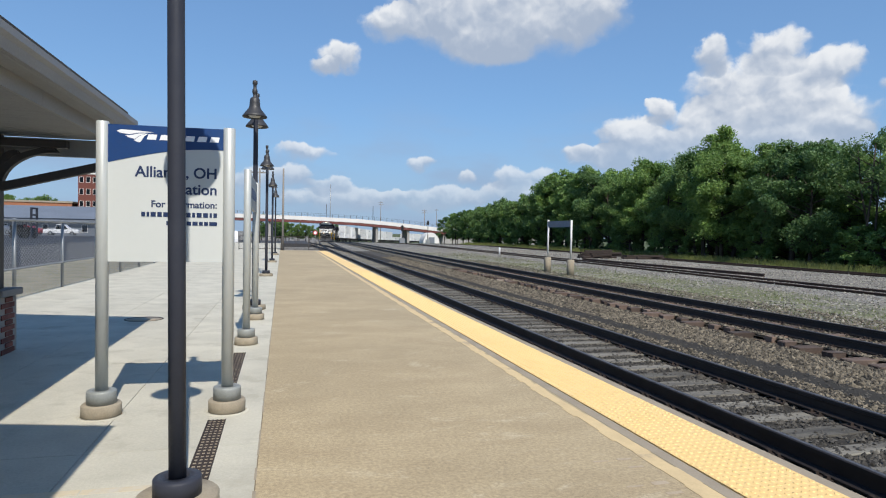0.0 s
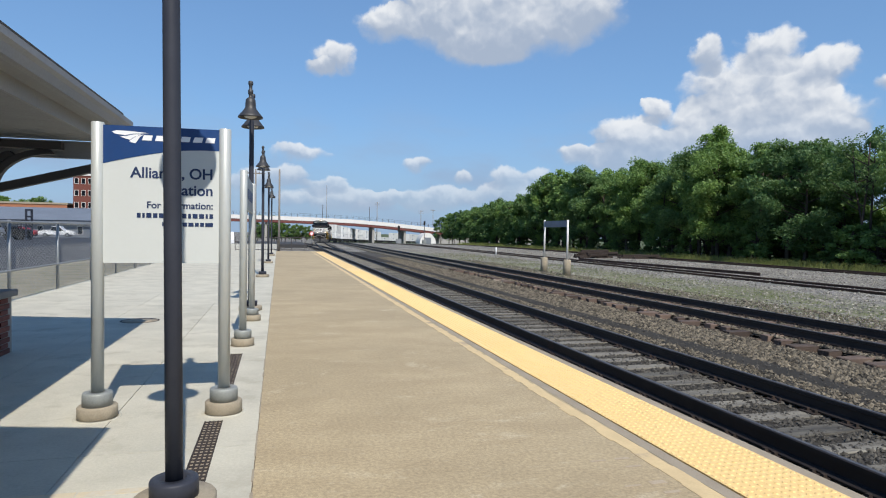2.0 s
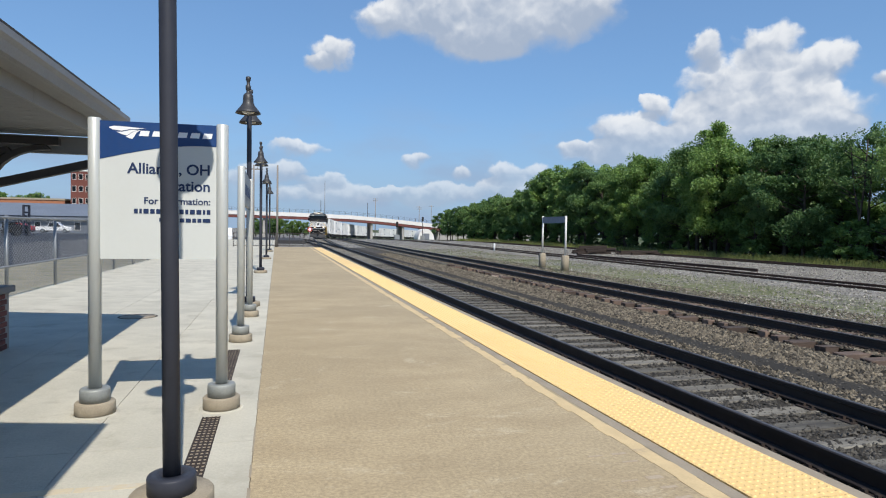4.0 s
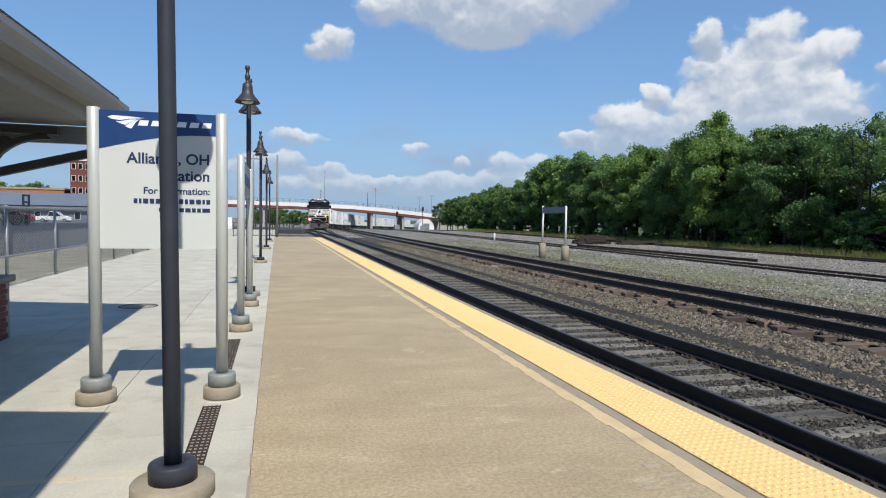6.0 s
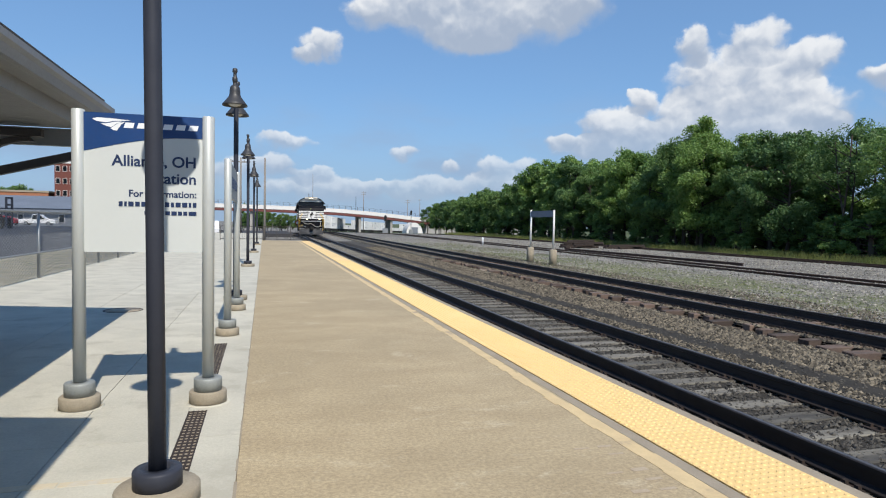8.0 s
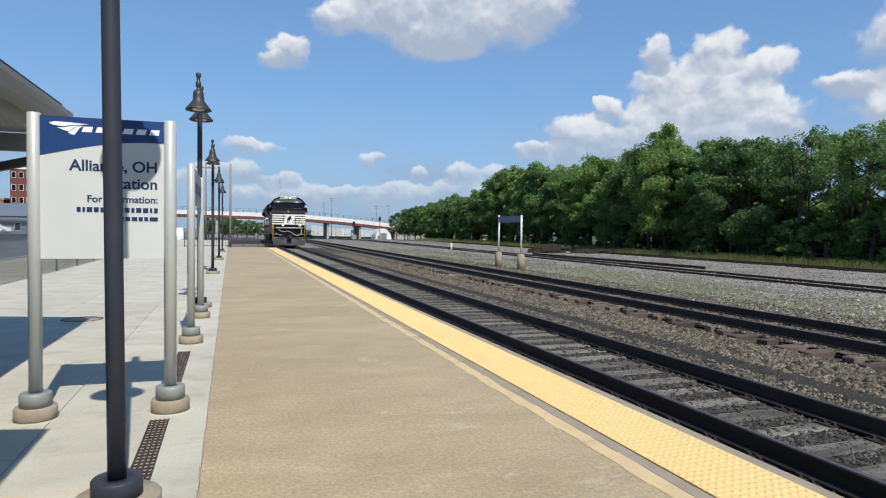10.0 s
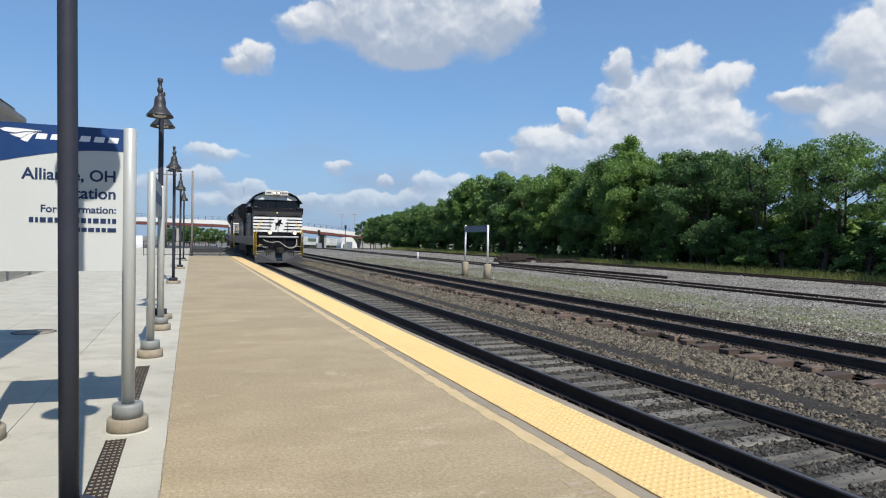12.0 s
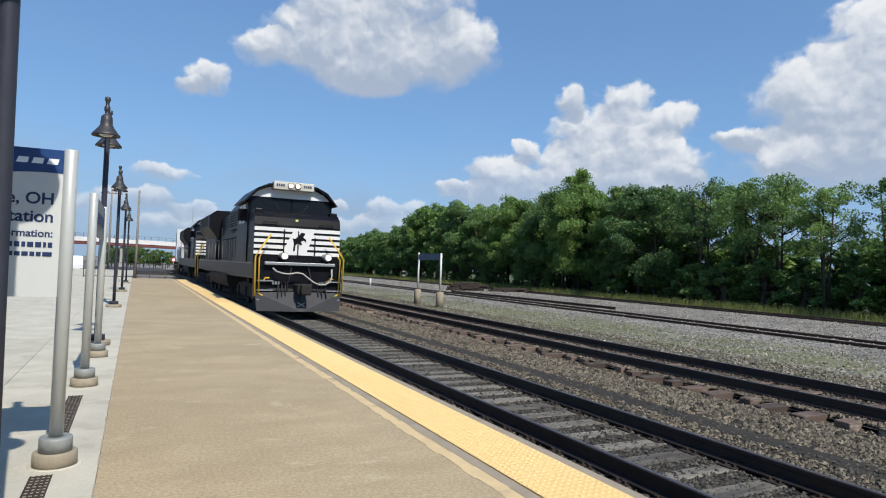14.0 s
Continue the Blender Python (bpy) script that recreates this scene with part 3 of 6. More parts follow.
def build_platform():
    y0, y1 = -7.0, 48.5
    bm = B()
    box(bm, -3.392, -0.625, y0, y1, -0.60, 0.0)
    platform = solid("platform", bm, M["tan"], "tan concrete station platform with worn pale patches", "platform")
    bm = B()
    prism(bm, [(-0.625, -0.6), (0.12, -0.6), (0.12, -0.02), (0.10, 0.0), (0.004, 0.0), (0.004, -0.012), (-0.625, -0.012)], "y", y0, y1)
    solid("platform_edge", bm, M["kerb"], "grey concrete platform edge beside the track", "platform")
    # worn yellow line
    rnd = random.Random(5)
    bm = B()
    y = y0
    while y < y1 - 0.5:
        ln = rnd.uniform(0.05, 0.3)
        w0, w1 = -0.866 + rnd.uniform(-0.012, 0.026), -0.735 + rnd.uniform(-0.022, 0.012)
        box(bm, w0, w1, y, min(y + ln, y1), 0.0005, 0.003)
        y += ln
    band = B()
    box(band, -0.722, -0.626, y0, y1, -0.01, 0.002)
    solid("edge_band", band, M["kerb"], "brown concrete band beside the tactile strip", "paving")
    solid("edge_line", bm, M["faded"], "worn yellow painted line on the platform", "line")
    # ragged sealant in the joint towards the walkway, and an old stripe across the walkway
    bm = B()
    y = 1.0
    while y < 46:
        ln = rnd.uniform(0.1, 0.7)
        w = rnd.uniform(0.002, 0.008)
        box(bm, -3.397 - w, -3.392 + w * rnd.uniform(0.1, 0.8), y, y + ln, -0.006, 0.0015)
        y += ln + rnd.uniform(0.02, 0.5)
    solid("joint_sealant", bm, M["kerb"], "ragged pale sealant in the platform joint", "sealant")
    bm = B()
    for k in range(10):
        x = -8.4 + k * 0.45
        box(bm, x, x + 0.44, 3.86 + rnd.uniform(-0.01, 0.01), 3.93 + rnd.uniform(-0.015, 0.01), 0.0, 0.002)
    solid("walkway_line", bm, M["oldline"], "faded yellow line across the walkway", "line")
    # tactile panels
    strip = thing("tactile_strip", "yellow tactile warning strip with raised domes", "paving", kind="structure")
    bm = B()
    box(bm, -0.607, -0.001, 0.003, 1.217, -0.012, 0.003)
    me = mesh_of("tactile_panel", bm, M["tactile"])
    n = int((y1 - y0) / 1.22)
    for i in range(n):
        part("tactile_panel", me, None, strip, "", pose(0, 2.85 + 1.22 * (i - 8), 0))
    verts, faces = [], []
    for j in range(380):
        yy = 1.0 + j * 0.061
        for i in range(10):
            xx = -0.58 + i * 0.0605
            k = len(verts)
            for r, z in ((0.019, 0.003), (0.011, 0.0095)):
                verts += [(xx + r * math.cos(a), yy + r * math.sin(a), z) for a in (math.pi * q / 3 for q in range(6))]
            faces += [(k + q, k + (q + 1) % 6, k + 6 + (q + 1) % 6, k + 6 + q) for q in range(6)] + [tuple(range(k + 6, k + 12))]
    tagged(part("dome", quick("dome", verts, faces, M["tactile"]), None, strip), kind="stuff")
    # blurred stencilled words in front of the line
    bm = B()
    for row, xx in enumerate((-1.22, -1.04)):
        for i in range(9):
            if rnd.random() < 0.8:
                yy = 2.6 + i * 0.14
                box(bm, xx, xx + 0.11, yy, yy + rnd.uniform(0.02, 0.05), 0.0005, 0.002)
    solid("stencil_marks", bm, M["worn"], "worn pale stencilled marks on the platform", "marking")
    # railing at the far end
    rail = thing("end_railing", "thin grey metal railing closing the platform end", "railing", pose(0, 48.9, -0.05))
    for x in np.arange(-6.4, -0.3, 1.02):
        bm = B()
        box(bm, x, x + 0.05, 0, 0.05, 0, 1.1)
        part("post", bm, M["beam"], rail)
    for z in (0.12, 1.06):
        bm = B()
        box(bm, -6.4, -0.33, 0.008, 0.042, z, z + 0.04)
        part("rail", bm, M["beam"], rail)
    for x in np.arange(-6.3, -0.4, 0.125):
        bm = B()
        box(bm, x, x + 0.01, 0.018, 0.028, 0.16, 1.06)
        part("bar", bm, M["beam"], rail)


M["oldline"] = surface("old_yellow_paint", (0.56, 0.47, 0.31), (0.50, 0.43, 0.31), 0.85, scale=12, fine=60, bump=0.1, dirt=(0.52, 0.48, 0.40), dirt_at=0.5, dirt_scale=5)
M["worn"] = surface("worn_white_paint", (0.43, 0.35, 0.25), (0.36, 0.28, 0.19), 0.85, scale=20, fine=80, bump=0.1)
build_platform()


def build_walkway():
    """Pale concrete walkway, slab by slab, with the drain let into it."""
    bm = B()
    box(bm, -8.62, -3.395, -7.0, 75.0, -0.6, -0.008)
    walkway = solid("pavement", bm, M["kerb"], "pale concrete station walkway in large slabs", "pavement")
    xs = (-8.62, -5.9, -4.52, -3.395)
    ys = [-7.0, -3.9, -0.8, 2.3, 4.55, 7.55, 10.4, 13.4, 16.4, 19.4, 22.4, 25.4, 28.4, 31.4, 34.4, 37.4, 40.4, 43.4, 46.4, 50, 55, 60, 65, 70, 75]
    for j in range(len(ys) - 1):
        for i in range(3):
            x0, x1, a, b = xs[i] + 0.003, xs[i + 1] - 0.003, ys[j] + 0.003, ys[j + 1] - 0.003
            bm = B()
            if i == 2 and b > 1.0 and a < 8.0:
                box(bm, x0, -3.81, a, b, -0.05, 0.0)
                box(bm, -3.67, x1, a, b, -0.05, 0.0)
                if b > 8:
                    box(bm, -3.81, -3.67, 8.0, b, -0.05, 0.0)
                box(bm, -3.809, -3.671, 5.2, 5.72, -0.05, 0.0) if a < 5.3 < b else None
            else:
                box(bm, x0, x1, a, b, -0.05, 0.0)
            part("slab", bm, M["walk"], walkway)
    drain = thing("trench_drain", "rusty cast iron trench drain grate in concrete", "drain")
    for y0, y1 in ((-0.79, 5.2), (5.72, 8.0)):
        # Shallow floor painted near black; the trench's deep shade is in its colour.
        bm = B()
        box(bm, -3.81, -3.67, y0, y1, -0.049, -0.03)
        part("channel", bm, M["dark"], drain)
        bm = B()
        for x in (-3.81, -3.776, -3.744, -3.712, -3.682):
            box(bm, x, x + 0.012, y0, y1, -0.03, -0.002)
        part("frame", bm, M["iron"], drain)
        bm = B()
        y = y0 + 0.02
        while y < y1 - 0.03:
            box(bm, -3.798, -3.682, y, y + 0.024, -0.028, -0.004)
            y += 0.06
        part("grate", bm, M["iron"], drain)
    bm = B()
    lathe(bm, [(0.30, -0.02), (0.30, 0.003), (0.27, 0.003), (0.27, -0.01)], 28, -5.45, 11.15)
    cover = thing("manhole_cover", "round grey manhole cover with an iron ring", "manhole")
    part("ring", bm, M["iron"], cover)
    bm = B()
    lathe(bm, [(0.262, -0.01), (0.262, 0.002), (0.0001, 0.002)], 28, -5.45, 11.15)
    part("lid", bm, M["kerb"], cover)


build_walkway()


# ---- tracks ----
RAIL_OUT = [(-0.076, -0.18), (0.076, -0.18), (0.076, -0.165), (0.012, -0.14), (0.012, -0.05), (0.037, -0.04), (0.037, -0.006), (0.028, 0.0), (-0.028, 0.0), (-0.037, -0.006), (-0.037, -0.04), (-0.012, -0.05), (-0.012, -0.14), (-0.076, -0.165)]


def offset(points, d):
    out = []
    for i, p in enumerate(points):
        a, b = points[max(i - 1, 0)], points[min(i + 1, len(points) - 1)]
        t = Vector((b[0] - a[0], b[1] - a[1], 0)).normalized()
        out.append((p[0] + t.y * d, p[1] - t.x * d, p[2]))
    return out


def build_track(points, steel, near, far, tie_len, spacing, label, seed, sunk=0.0, top=None, wood=None, ragged=0.05):
    """Two rails along points, with single ties from near to far and joined ones beyond."""
    rnd = random.Random(seed)
    track = thing("track", label, "railway track", kind="structure")
    for side in (-0.7545, 0.7545):
        bm = B()
        sweep(bm, offset(points, side), RAIL_OUT)
        rail = part("rail", bm, steel, track)
        if top:
            bm = B()
            sweep(bm, offset(points, side), [(-0.016, -0.001), (0.02, -0.001), (0.02, 0.0012), (-0.016, 0.0012)])
            part("running_band", bm, top, rail)
    meshes = []
    for k in range(5):
        bm = B()
        w, ln = 0.115 + rnd.uniform(-0.012, 0.012), tie_len / 2 + rnd.uniform(-ragged, ragged)
        box(bm, -ln, ln, -w, w, -0.17, 0.0, 0.012)
        for v in bm.verts:
            v.co += Vector((rnd.uniform(-0.01, 0.01), rnd.uniform(-0.008, 0.008), rnd.uniform(-0.006, 0.004)))
        meshes.append(mesh_of("tie", bm, wood or M["tie"]))
    bm = B()
    for side in (-0.7545, 0.7545):
        box(bm, side - 0.17, side + 0.17, -0.10, 0.10, 0.0, 0.014)
        for sx in (-0.105, 0.105):
            for sy in (-0.06, 0.05):
                box(bm, side + sx - 0.018, side + sx + 0.018, sy - 0.018, sy + 0.018, 0.012, 0.045)
    plate = mesh_of("tie_plate", bm, M["plate"])
    bm = B()
    dist = 0.0
    nxt = 0.0
    for a, b in zip(points, points[1:]):
        a, b = Vector(a), Vector(b)
        ln = (b - a).length
        rz = math.degrees(math.atan2(-(b.x - a.x), b.y - a.y))
        while nxt < dist + ln:
            p = a.lerp(b, (nxt - dist) / ln)
            m = pose(p.x + rnd.uniform(-0.03, 0.03), p.y + rnd.uniform(-0.03, 0.03), p.z - 0.192 - sunk + rnd.uniform(-0.008, 0.004), 0, 0, rz + rnd.uniform(-1.5, 1.5))
            if near <= p.y <= far:
                part("tie", rnd.choice(meshes), None, track, "", m)
                part("tie_plate", plate, None, track, "", pose(p.x, p.y, p.z - 0.194, 0, 0, rz))
            elif p.y < 160:
                f = box(bm, -tie_len / 2, tie_len / 2, -0.115, 0.115, -0.15, 0.0)
                bmesh.ops.transform(bm, matrix=m, verts=list({v for q in f for v in q.verts}))
            nxt += spacing + rnd.uniform(-0.02, 0.02)
        dist += ln
    tagged(part("far_tie", bm, M["tie"], track), kind="stuff")
    return track


main_line = [tuple(line_at(s)) for s in (-12, 0, 20, 40, 45)] + [tuple(line_at(s)) for s in range(50, 470, 6)]
second = [(7.41, y, RAIL_Z - dip(y)) for y in (-8, 20, 60, 90)] + [(7.41 + (y - 90) ** 2 / 1500, y, RAIL_Z - dip(y)) for y in range(100, 240, 10)]
third = [(18.5, y, -0.36 - dip(y)) for y in (-6, 20, 60, 90)] + [(18.5 + (y - 90) ** 2 / 1400, y, -0.36 - dip(y)) for y in range(100, 200, 10)]
fourth = [(29.6, y, -0.36 - dip(y)) for y in (-2, 20, 60, 90, 130)]
west = [(1.92 - (y - 58) ** 2 / 1500 - 0.02 * (y - 58), y, RAIL_Z - 0.004 - dip(y)) for y in range(58, 240, 8)]
build_track(main_line, M["rail"], 0.5, 34, 2.55, 0.52, "dark steel railway track on weathered wooden ties", 1, 0.0, M["railtop"])
build_track(second, M["rail"], 3, 34, 2.9, 0.54, "dark railway track with rusty tie ends showing in ballast", 2, -0.01, M["railtop"], M["redtie"], 0.22)
build_track(third, M["rust"], 8, 30, 2.5, 0.58, "rusty yard track half sunk in gravel", 3, 0.05)
build_track(fourth, M["rust"], 15, 34, 2.5, 0.6, "rusty yard track along the edge of the trees", 4, 0.06)
build_track(west, M["rail"], 60, 70, 2.55, 0.55, "railway track branching off past the platform", 5, 0.02)

# a loose rail end lying beside the yard track
bm = B()
sweep(bm, [(21.2, 27.2, -0.30), (21.0, 33, -0.30), (20.4, 46, -0.31)], RAIL_OUT)
solid("loose_rail", bm, M["rust"], "rusty loose rail lying on the gravel", "rail", "")


def stones(name, x0, x1, y0, y1, count, seed, size, label, height, mat):
    """Crushed stones scattered over a bed: each an uneven peak of four faces, its foot in the bed."""
    rs = np.random.RandomState(seed)
    x = rs.uniform(x0, x1, count)
    y = y0 + (y1 - y0) * rs.uniform(0, 1, count) ** 1.7
    r = rs.uniform(size * 0.5, size, count)
    z = np.array([height(a, b) for a, b in zip(x, y)]) + r * rs.uniform(-0.25, 0.35, count)
    shape = np.array([(1, 0, 0), (0, 1, 0), (-1, 0, 0), (0, -1, 0), (0.1, 0.1, 0.8)], float)
    tri = np.array([(0, 1, 4), (1, 2, 4), (2, 3, 4), (3, 0, 4)])
    a = rs.uniform(0, 6.28, count)
    v = shape[None] * rs.uniform(0.6, 1.3, (count, 5, 3)) * r[:, None, None]
    tilt = rs.uniform(-0.5, 0.5, count)
    vy, vz = v[..., 1] * np.cos(tilt)[:, None] - v[..., 2] * np.sin(tilt)[:, None], v[..., 1] * np.sin(tilt)[:, None] + v[..., 2] * np.cos(tilt)[:, None]
    vx = v[..., 0] * np.cos(a)[:, None] - vy * np.sin(a)[:, None]
    vy = v[..., 0] * np.sin(a)[:, None] + vy * np.cos(a)[:, None]
    verts = np.stack([vx + x[:, None], vy + y[:, None], vz + z[:, None]], -1).reshape(-1, 3)
    faces = (tri[None] + 5 * np.arange(count)[:, None, None]).reshape(-1, 3)
    ob = new(name, quick(name, verts.tolist(), faces.tolist(), mat))
    return tagged(ob, label, "ballast", kind="stuff")


def bed_height(x, y):
    """The ballast: level with the ties in the first track, heaped at the second."""
    if x < 0.55 or 3.35 < x < 4.3:
        return -0.475
    if x > 5.75:
        return -0.575 if x < 6.3 else -0.45
    if x > 5.35:
        return -0.42 - 0.155 * (x - 5.35) / 0.4
    return -0.475 + 0.055 * min(max((x - 4.3) / 0.8, 0), 1)


# ballast beds as real shoulders under the tracks
for name, pts, w, up, mat, label in (("ballast_bed", main_line, 1.55, -0.213, M["oil"], "dark oily ballast fines between the rails"), ("ballast_bed", second, 0.9, -0.215, M["fines"], "brown stone ballast shoulder under a track")):
    bm = B()
    sweep(bm, pts, [(-w - 0.25, -0.24), (w + 0.25, -0.24), (w, up), (-w, up)])
    solid(name, bm, mat, label, "ballast")
bm = B()
prism(bm, [(3.35, -0.62), (3.35, -0.466), (4.3, -0.466), (5.05, -0.425), (5.4, -0.43), (5.75, -0.58), (6.4, -0.58), (6.4, -0.62)], "y", -8, 62)
solid("ballast_bed", bm, M["fines"], "brown bed of fine ballast between two tracks", "ballast")
bm = B()
box(bm, 3.36, 4.28, -8, 62, -0.46, -0.452)
solid("oily_strip", bm, M["oil"], "dark oily fines in the trough beside the first track", "ballast")
stones("ballast", 0.16, 3.4, 1.5, 34, 36000, 11, 0.036, "grey crushed stone ballast between the rails", lambda x, y: -0.462, M["darkstone"])
stones("ballast", 4.2, 6.4, 2.0, 48, 66000, 12, 0.056, "brown grey crushed stone ballast between the tracks", bed_height, M["stone"])
stones("ballast", 5.55, 6.75, 2.0, 48, 22000, 17, 0.046, "rusty brown ballast round the tie ends", lambda x, y: -0.565 if x < 6.3 else -0.462, M["ruststone"])
stones("ballast", 3.3, 3.75, 2.0, 40, 6000, 14, 0.04, "grey stone spilled beside the first track", lambda x, y: -0.45, M["stone"])
stones("ballast", 3.7, 4.3, 2.0, 40, 1500, 15, 0.03, "small dark stone in the trough between the tracks", lambda x, y: -0.452, M["darkstone"])
stones("ballast", 6.4, 11.0, 3.0, 44, 24000, 13, 0.042, "grey crushed stone ballast beyond the second track", lambda x, y: -0.455, M["stone"])
stones("ballast", 8.6, 30.5, 7.0, 75, 34000, 16, 0.055, "pale grey yard stone with gaps of dirt", lambda x, y: -0.475, M["yardstone"])

# ---- platform furniture ----


def lamp_post(name="platform_lamp"):
    """A black post with two bell lamps on short arms along the platform."""
    lamp = thing(name, "black steel platform lamp post with two bell shades", "street lamp", group="platform lamps")
    bm = B()
    lathe(bm, [(0.215, -0.02), (0.215, 0.075), (0.207, 0.085), (0.0001, 0.085)], 32)
    part("footing", bm, M["plinth"], lamp, "round concrete footing")
    bm = B()
    lathe(bm, [(0.125, 0.085), (0.125, 0.17), (0.12, 0.18), (0.065, 0.185), (0.065, 0.085)], 28)
    part("base_collar", bm, M["black"], lamp)
    bm = B()
    lathe(bm, [(0.0455, 0.085), (0.045, 1.5), (0.043, 3.9), (0.044, 4.0), (0.03, 4.05), (0.0001, 4.05)], 20)
    part("pole", bm, M["black"], lamp)
    bm = B()
    tube(bm, [(0, -0.55, 3.92), (0, -0.50, 3.97), (0, 0, 3.95), (0, 0.50, 3.97), (0, 0.55, 3.92)], 0.026, 8)
    part("arm", bm, M["black"], lamp)
    for y in (-0.55, 0.55):
        bm = B()
        lathe(bm, [(0.02, 4.21), (0.042, 4.20), (0.045, 4.15), (0.030, 4.12), (0.030, 4.06), (0.046, 4.04), (0.046, 3.98), (0.034, 3.96), (0.034, 3.915), (0.060, 3.90), (0.084, 3.87), (0.092, 3.80), (0.095, 3.74), (0.112, 3.70), (0.150, 3.65), (0.190, 3.60), (0.214, 3.57), (0.218, 3.545), (0.20, 3.55), (0.10, 3.70), (0.0001, 3.74)], 24, 0, y)
        shade = part("shade", bm, M["shade"], lamp)
        bm = B()
        lathe(bm, [(0.0001, 3.53), (0.09, 3.55), (0.14, 3.60), (0.10, 3.65), (0.0001, 3.65)], 20, 0, y)
        part("lens", bm, M["lens"], shade, "pale glass lens")
    return lamp


first_lamp = lamp_post()
first_lamp.matrix_basis = pose(-3.785, 3.56, 0, 0, -0.55, 0)
for x, y in ((-3.76, 12.35), (-3.75, 21.2), (-3.70, 30.2), (-3.66, 39.4)):
    copy_thing(first_lamp, pose(x, y, 0))


def sign_post(parent, x, y, top):
    bm = B()
    lathe(bm, [(0.178, -0.004), (0.176, 0.003), (0.15, 0.005), (0.15, -0.004)], 28, x, y)
    part("grout_ring", bm, M["walk"], parent)
    bm = B()
    lathe(bm, [(0.148, -0.02), (0.148, 0.09), (0.14, 0.10), (0.0001, 0.10)], 28, x, y)
    part("footing", bm, M["plinth"], parent, "round concrete footing")
    bm = B()
    lathe(bm, [(0.111, 0.10), (0.111, 0.195), (0.106, 0.205), (0.052, 0.21), (0.052, 0.10)], 28, x, y)
    part("shoe", bm, M["shoe"], parent)
    bm = B()
    lathe(bm, [(0.0475, 0.10), (0.0475, top - 0.006), (0.043, top), (0.0001, top)], 28, x, y)
    part("post", bm, M["alu"], parent)


def station_sign():
    sign = thing("station_sign", "tall station sign, navy top and white panel, on two aluminium posts", "sign")
    xl, xr, yl, yr = -4.645, -3.686, 5.48, 5.44
    sign_post(sign, xl, yl, 2.353)
    sign_post(sign, xr, yr, 2.345)
    w, z0, z1 = xr - xl - 0.088, 1.239, 2.333
    at = pose(xl + 0.044, yl, 0, 0, 0, math.degrees(math.atan2(yr - yl, xr - xl)))
    bm = B()
    box(bm, 0, w, -0.018, 0.018, z0, z1)
    board = part("panel", bm, M["panel"], sign, "pale grey sign panel", at)
    # navy field with a curved lower edge
    bm = B()
    low = [(w * i / 24, 2.03 + 0.13 * math.sin(math.pi / 2 * min(i / 24 * 1.12, 1.0))) for i in range(25)]
    prism(bm, [(0, z1), *low, (w, z1)], "y", -0.021, -0.0175)
    part("navy_field", bm, M["navy"], board, "navy field with a curved lower edge")
    # white winged mark and bars in place of the maker's word
    bm = B()
    blades = ([(0.062, 2.282), (0.10, 2.294), (0.218, 2.290), (0.338, 2.281), (0.275, 2.275), (0.218, 2.272), (0.16, 2.258), (0.09, 2.265)],
              [(0.122, 2.247), (0.168, 2.251), (0.222, 2.266), (0.282, 2.270), (0.235, 2.251), (0.196, 2.222), (0.162, 2.230)],
              [(0.19, 2.212), (0.222, 2.237), (0.25, 2.256), (0.298, 2.270), (0.268, 2.246), (0.25, 2.216), (0.236, 2.196), (0.212, 2.201)])
    for blade in blades:
        prism(bm, blade, "y", -0.0235, -0.0215)
    part("winged_mark", bm, M["white"], board)
    for i in range(6):
        bm = B()
        x = 0.285 + i * 0.0955
        prism(bm, [(x, 2.222), (x + 0.070, 2.222), (x + 0.080, 2.264), (x + 0.014, 2.264)], "y", -0.0235, -0.0215)
        part("word_bar", bm, M["white"], board)
    face = Matrix.Translation((0, -0.0195, 0)) @ Matrix.Rotation(math.pi / 2, 4, "X")

    def words(text, z, size):
        lettering(text, size, M["letter"], board, Matrix.Translation((w - 0.045, 0, z)) @ face, "RIGHT", size * 0.02)

    words("Alliance, OH", 1.925, 0.12)
    words("Station", 1.792, 0.12)
    words("For information:", 1.682, 0.0765)
    x = w - 0.045
    for ln in (0.04, 0.03, 0.05, 0.05, 0.035, 0.045, 0.045, 0.05, 0.035, 0.045, 0.045, 0.05, 0.03, 0.04):
        bm = B()
        box(bm, x - ln + 0.012, x, -0.0215, -0.0185, 1.604, 1.642)
        part("word_bar", bm, M["letter"], board)
        x -= ln
    x = w - 0.045
    for ln in (0.07, 0.04, 0.04, 0.05, 0.045, 0.045, 0.05, 0.06):
        bm = B()
        box(bm, x - ln + 0.01, x, -0.0215, -0.0185, 1.538, 1.570)
        part("word_bar", bm, M["letter"], board)
        x -= ln
    for z in (2.2, 1.35):
        for x in (0.0, w):
            bm = B()
            box(bm, x - 0.03, x + 0.03, 0.018, 0.03, z - 0.02, z + 0.02)
            part("bracket", bm, M["alu"], board)


station_sign()


def track_sign():
    sign = thing("platform_sign", "aluminium two-post sign with a grey panel facing the track", "sign")
    a, b = (-3.70, 8.55), (-3.68, 10.9)
    sign_post(sign, *a, 2.30)
    sign_post(sign, *b, 2.30)
    bm = B()
    prism(bm, [(8.61, 1.80), (10.84, 1.80), (10.84, 2.27), (8.61, 2.27)], "x", -3.71, -3.67)
    panel = part("panel", bm, M["zinc"], sign, "grey sign panel")
    for i in range(9):
        bm = B()
        box(bm, -3.668, -3.665, 8.95 + i * 0.18, 9.07 + i * 0.18, 1.95, 2.10)
        part("word_bar", bm, M["letter"], panel)


track_sign()


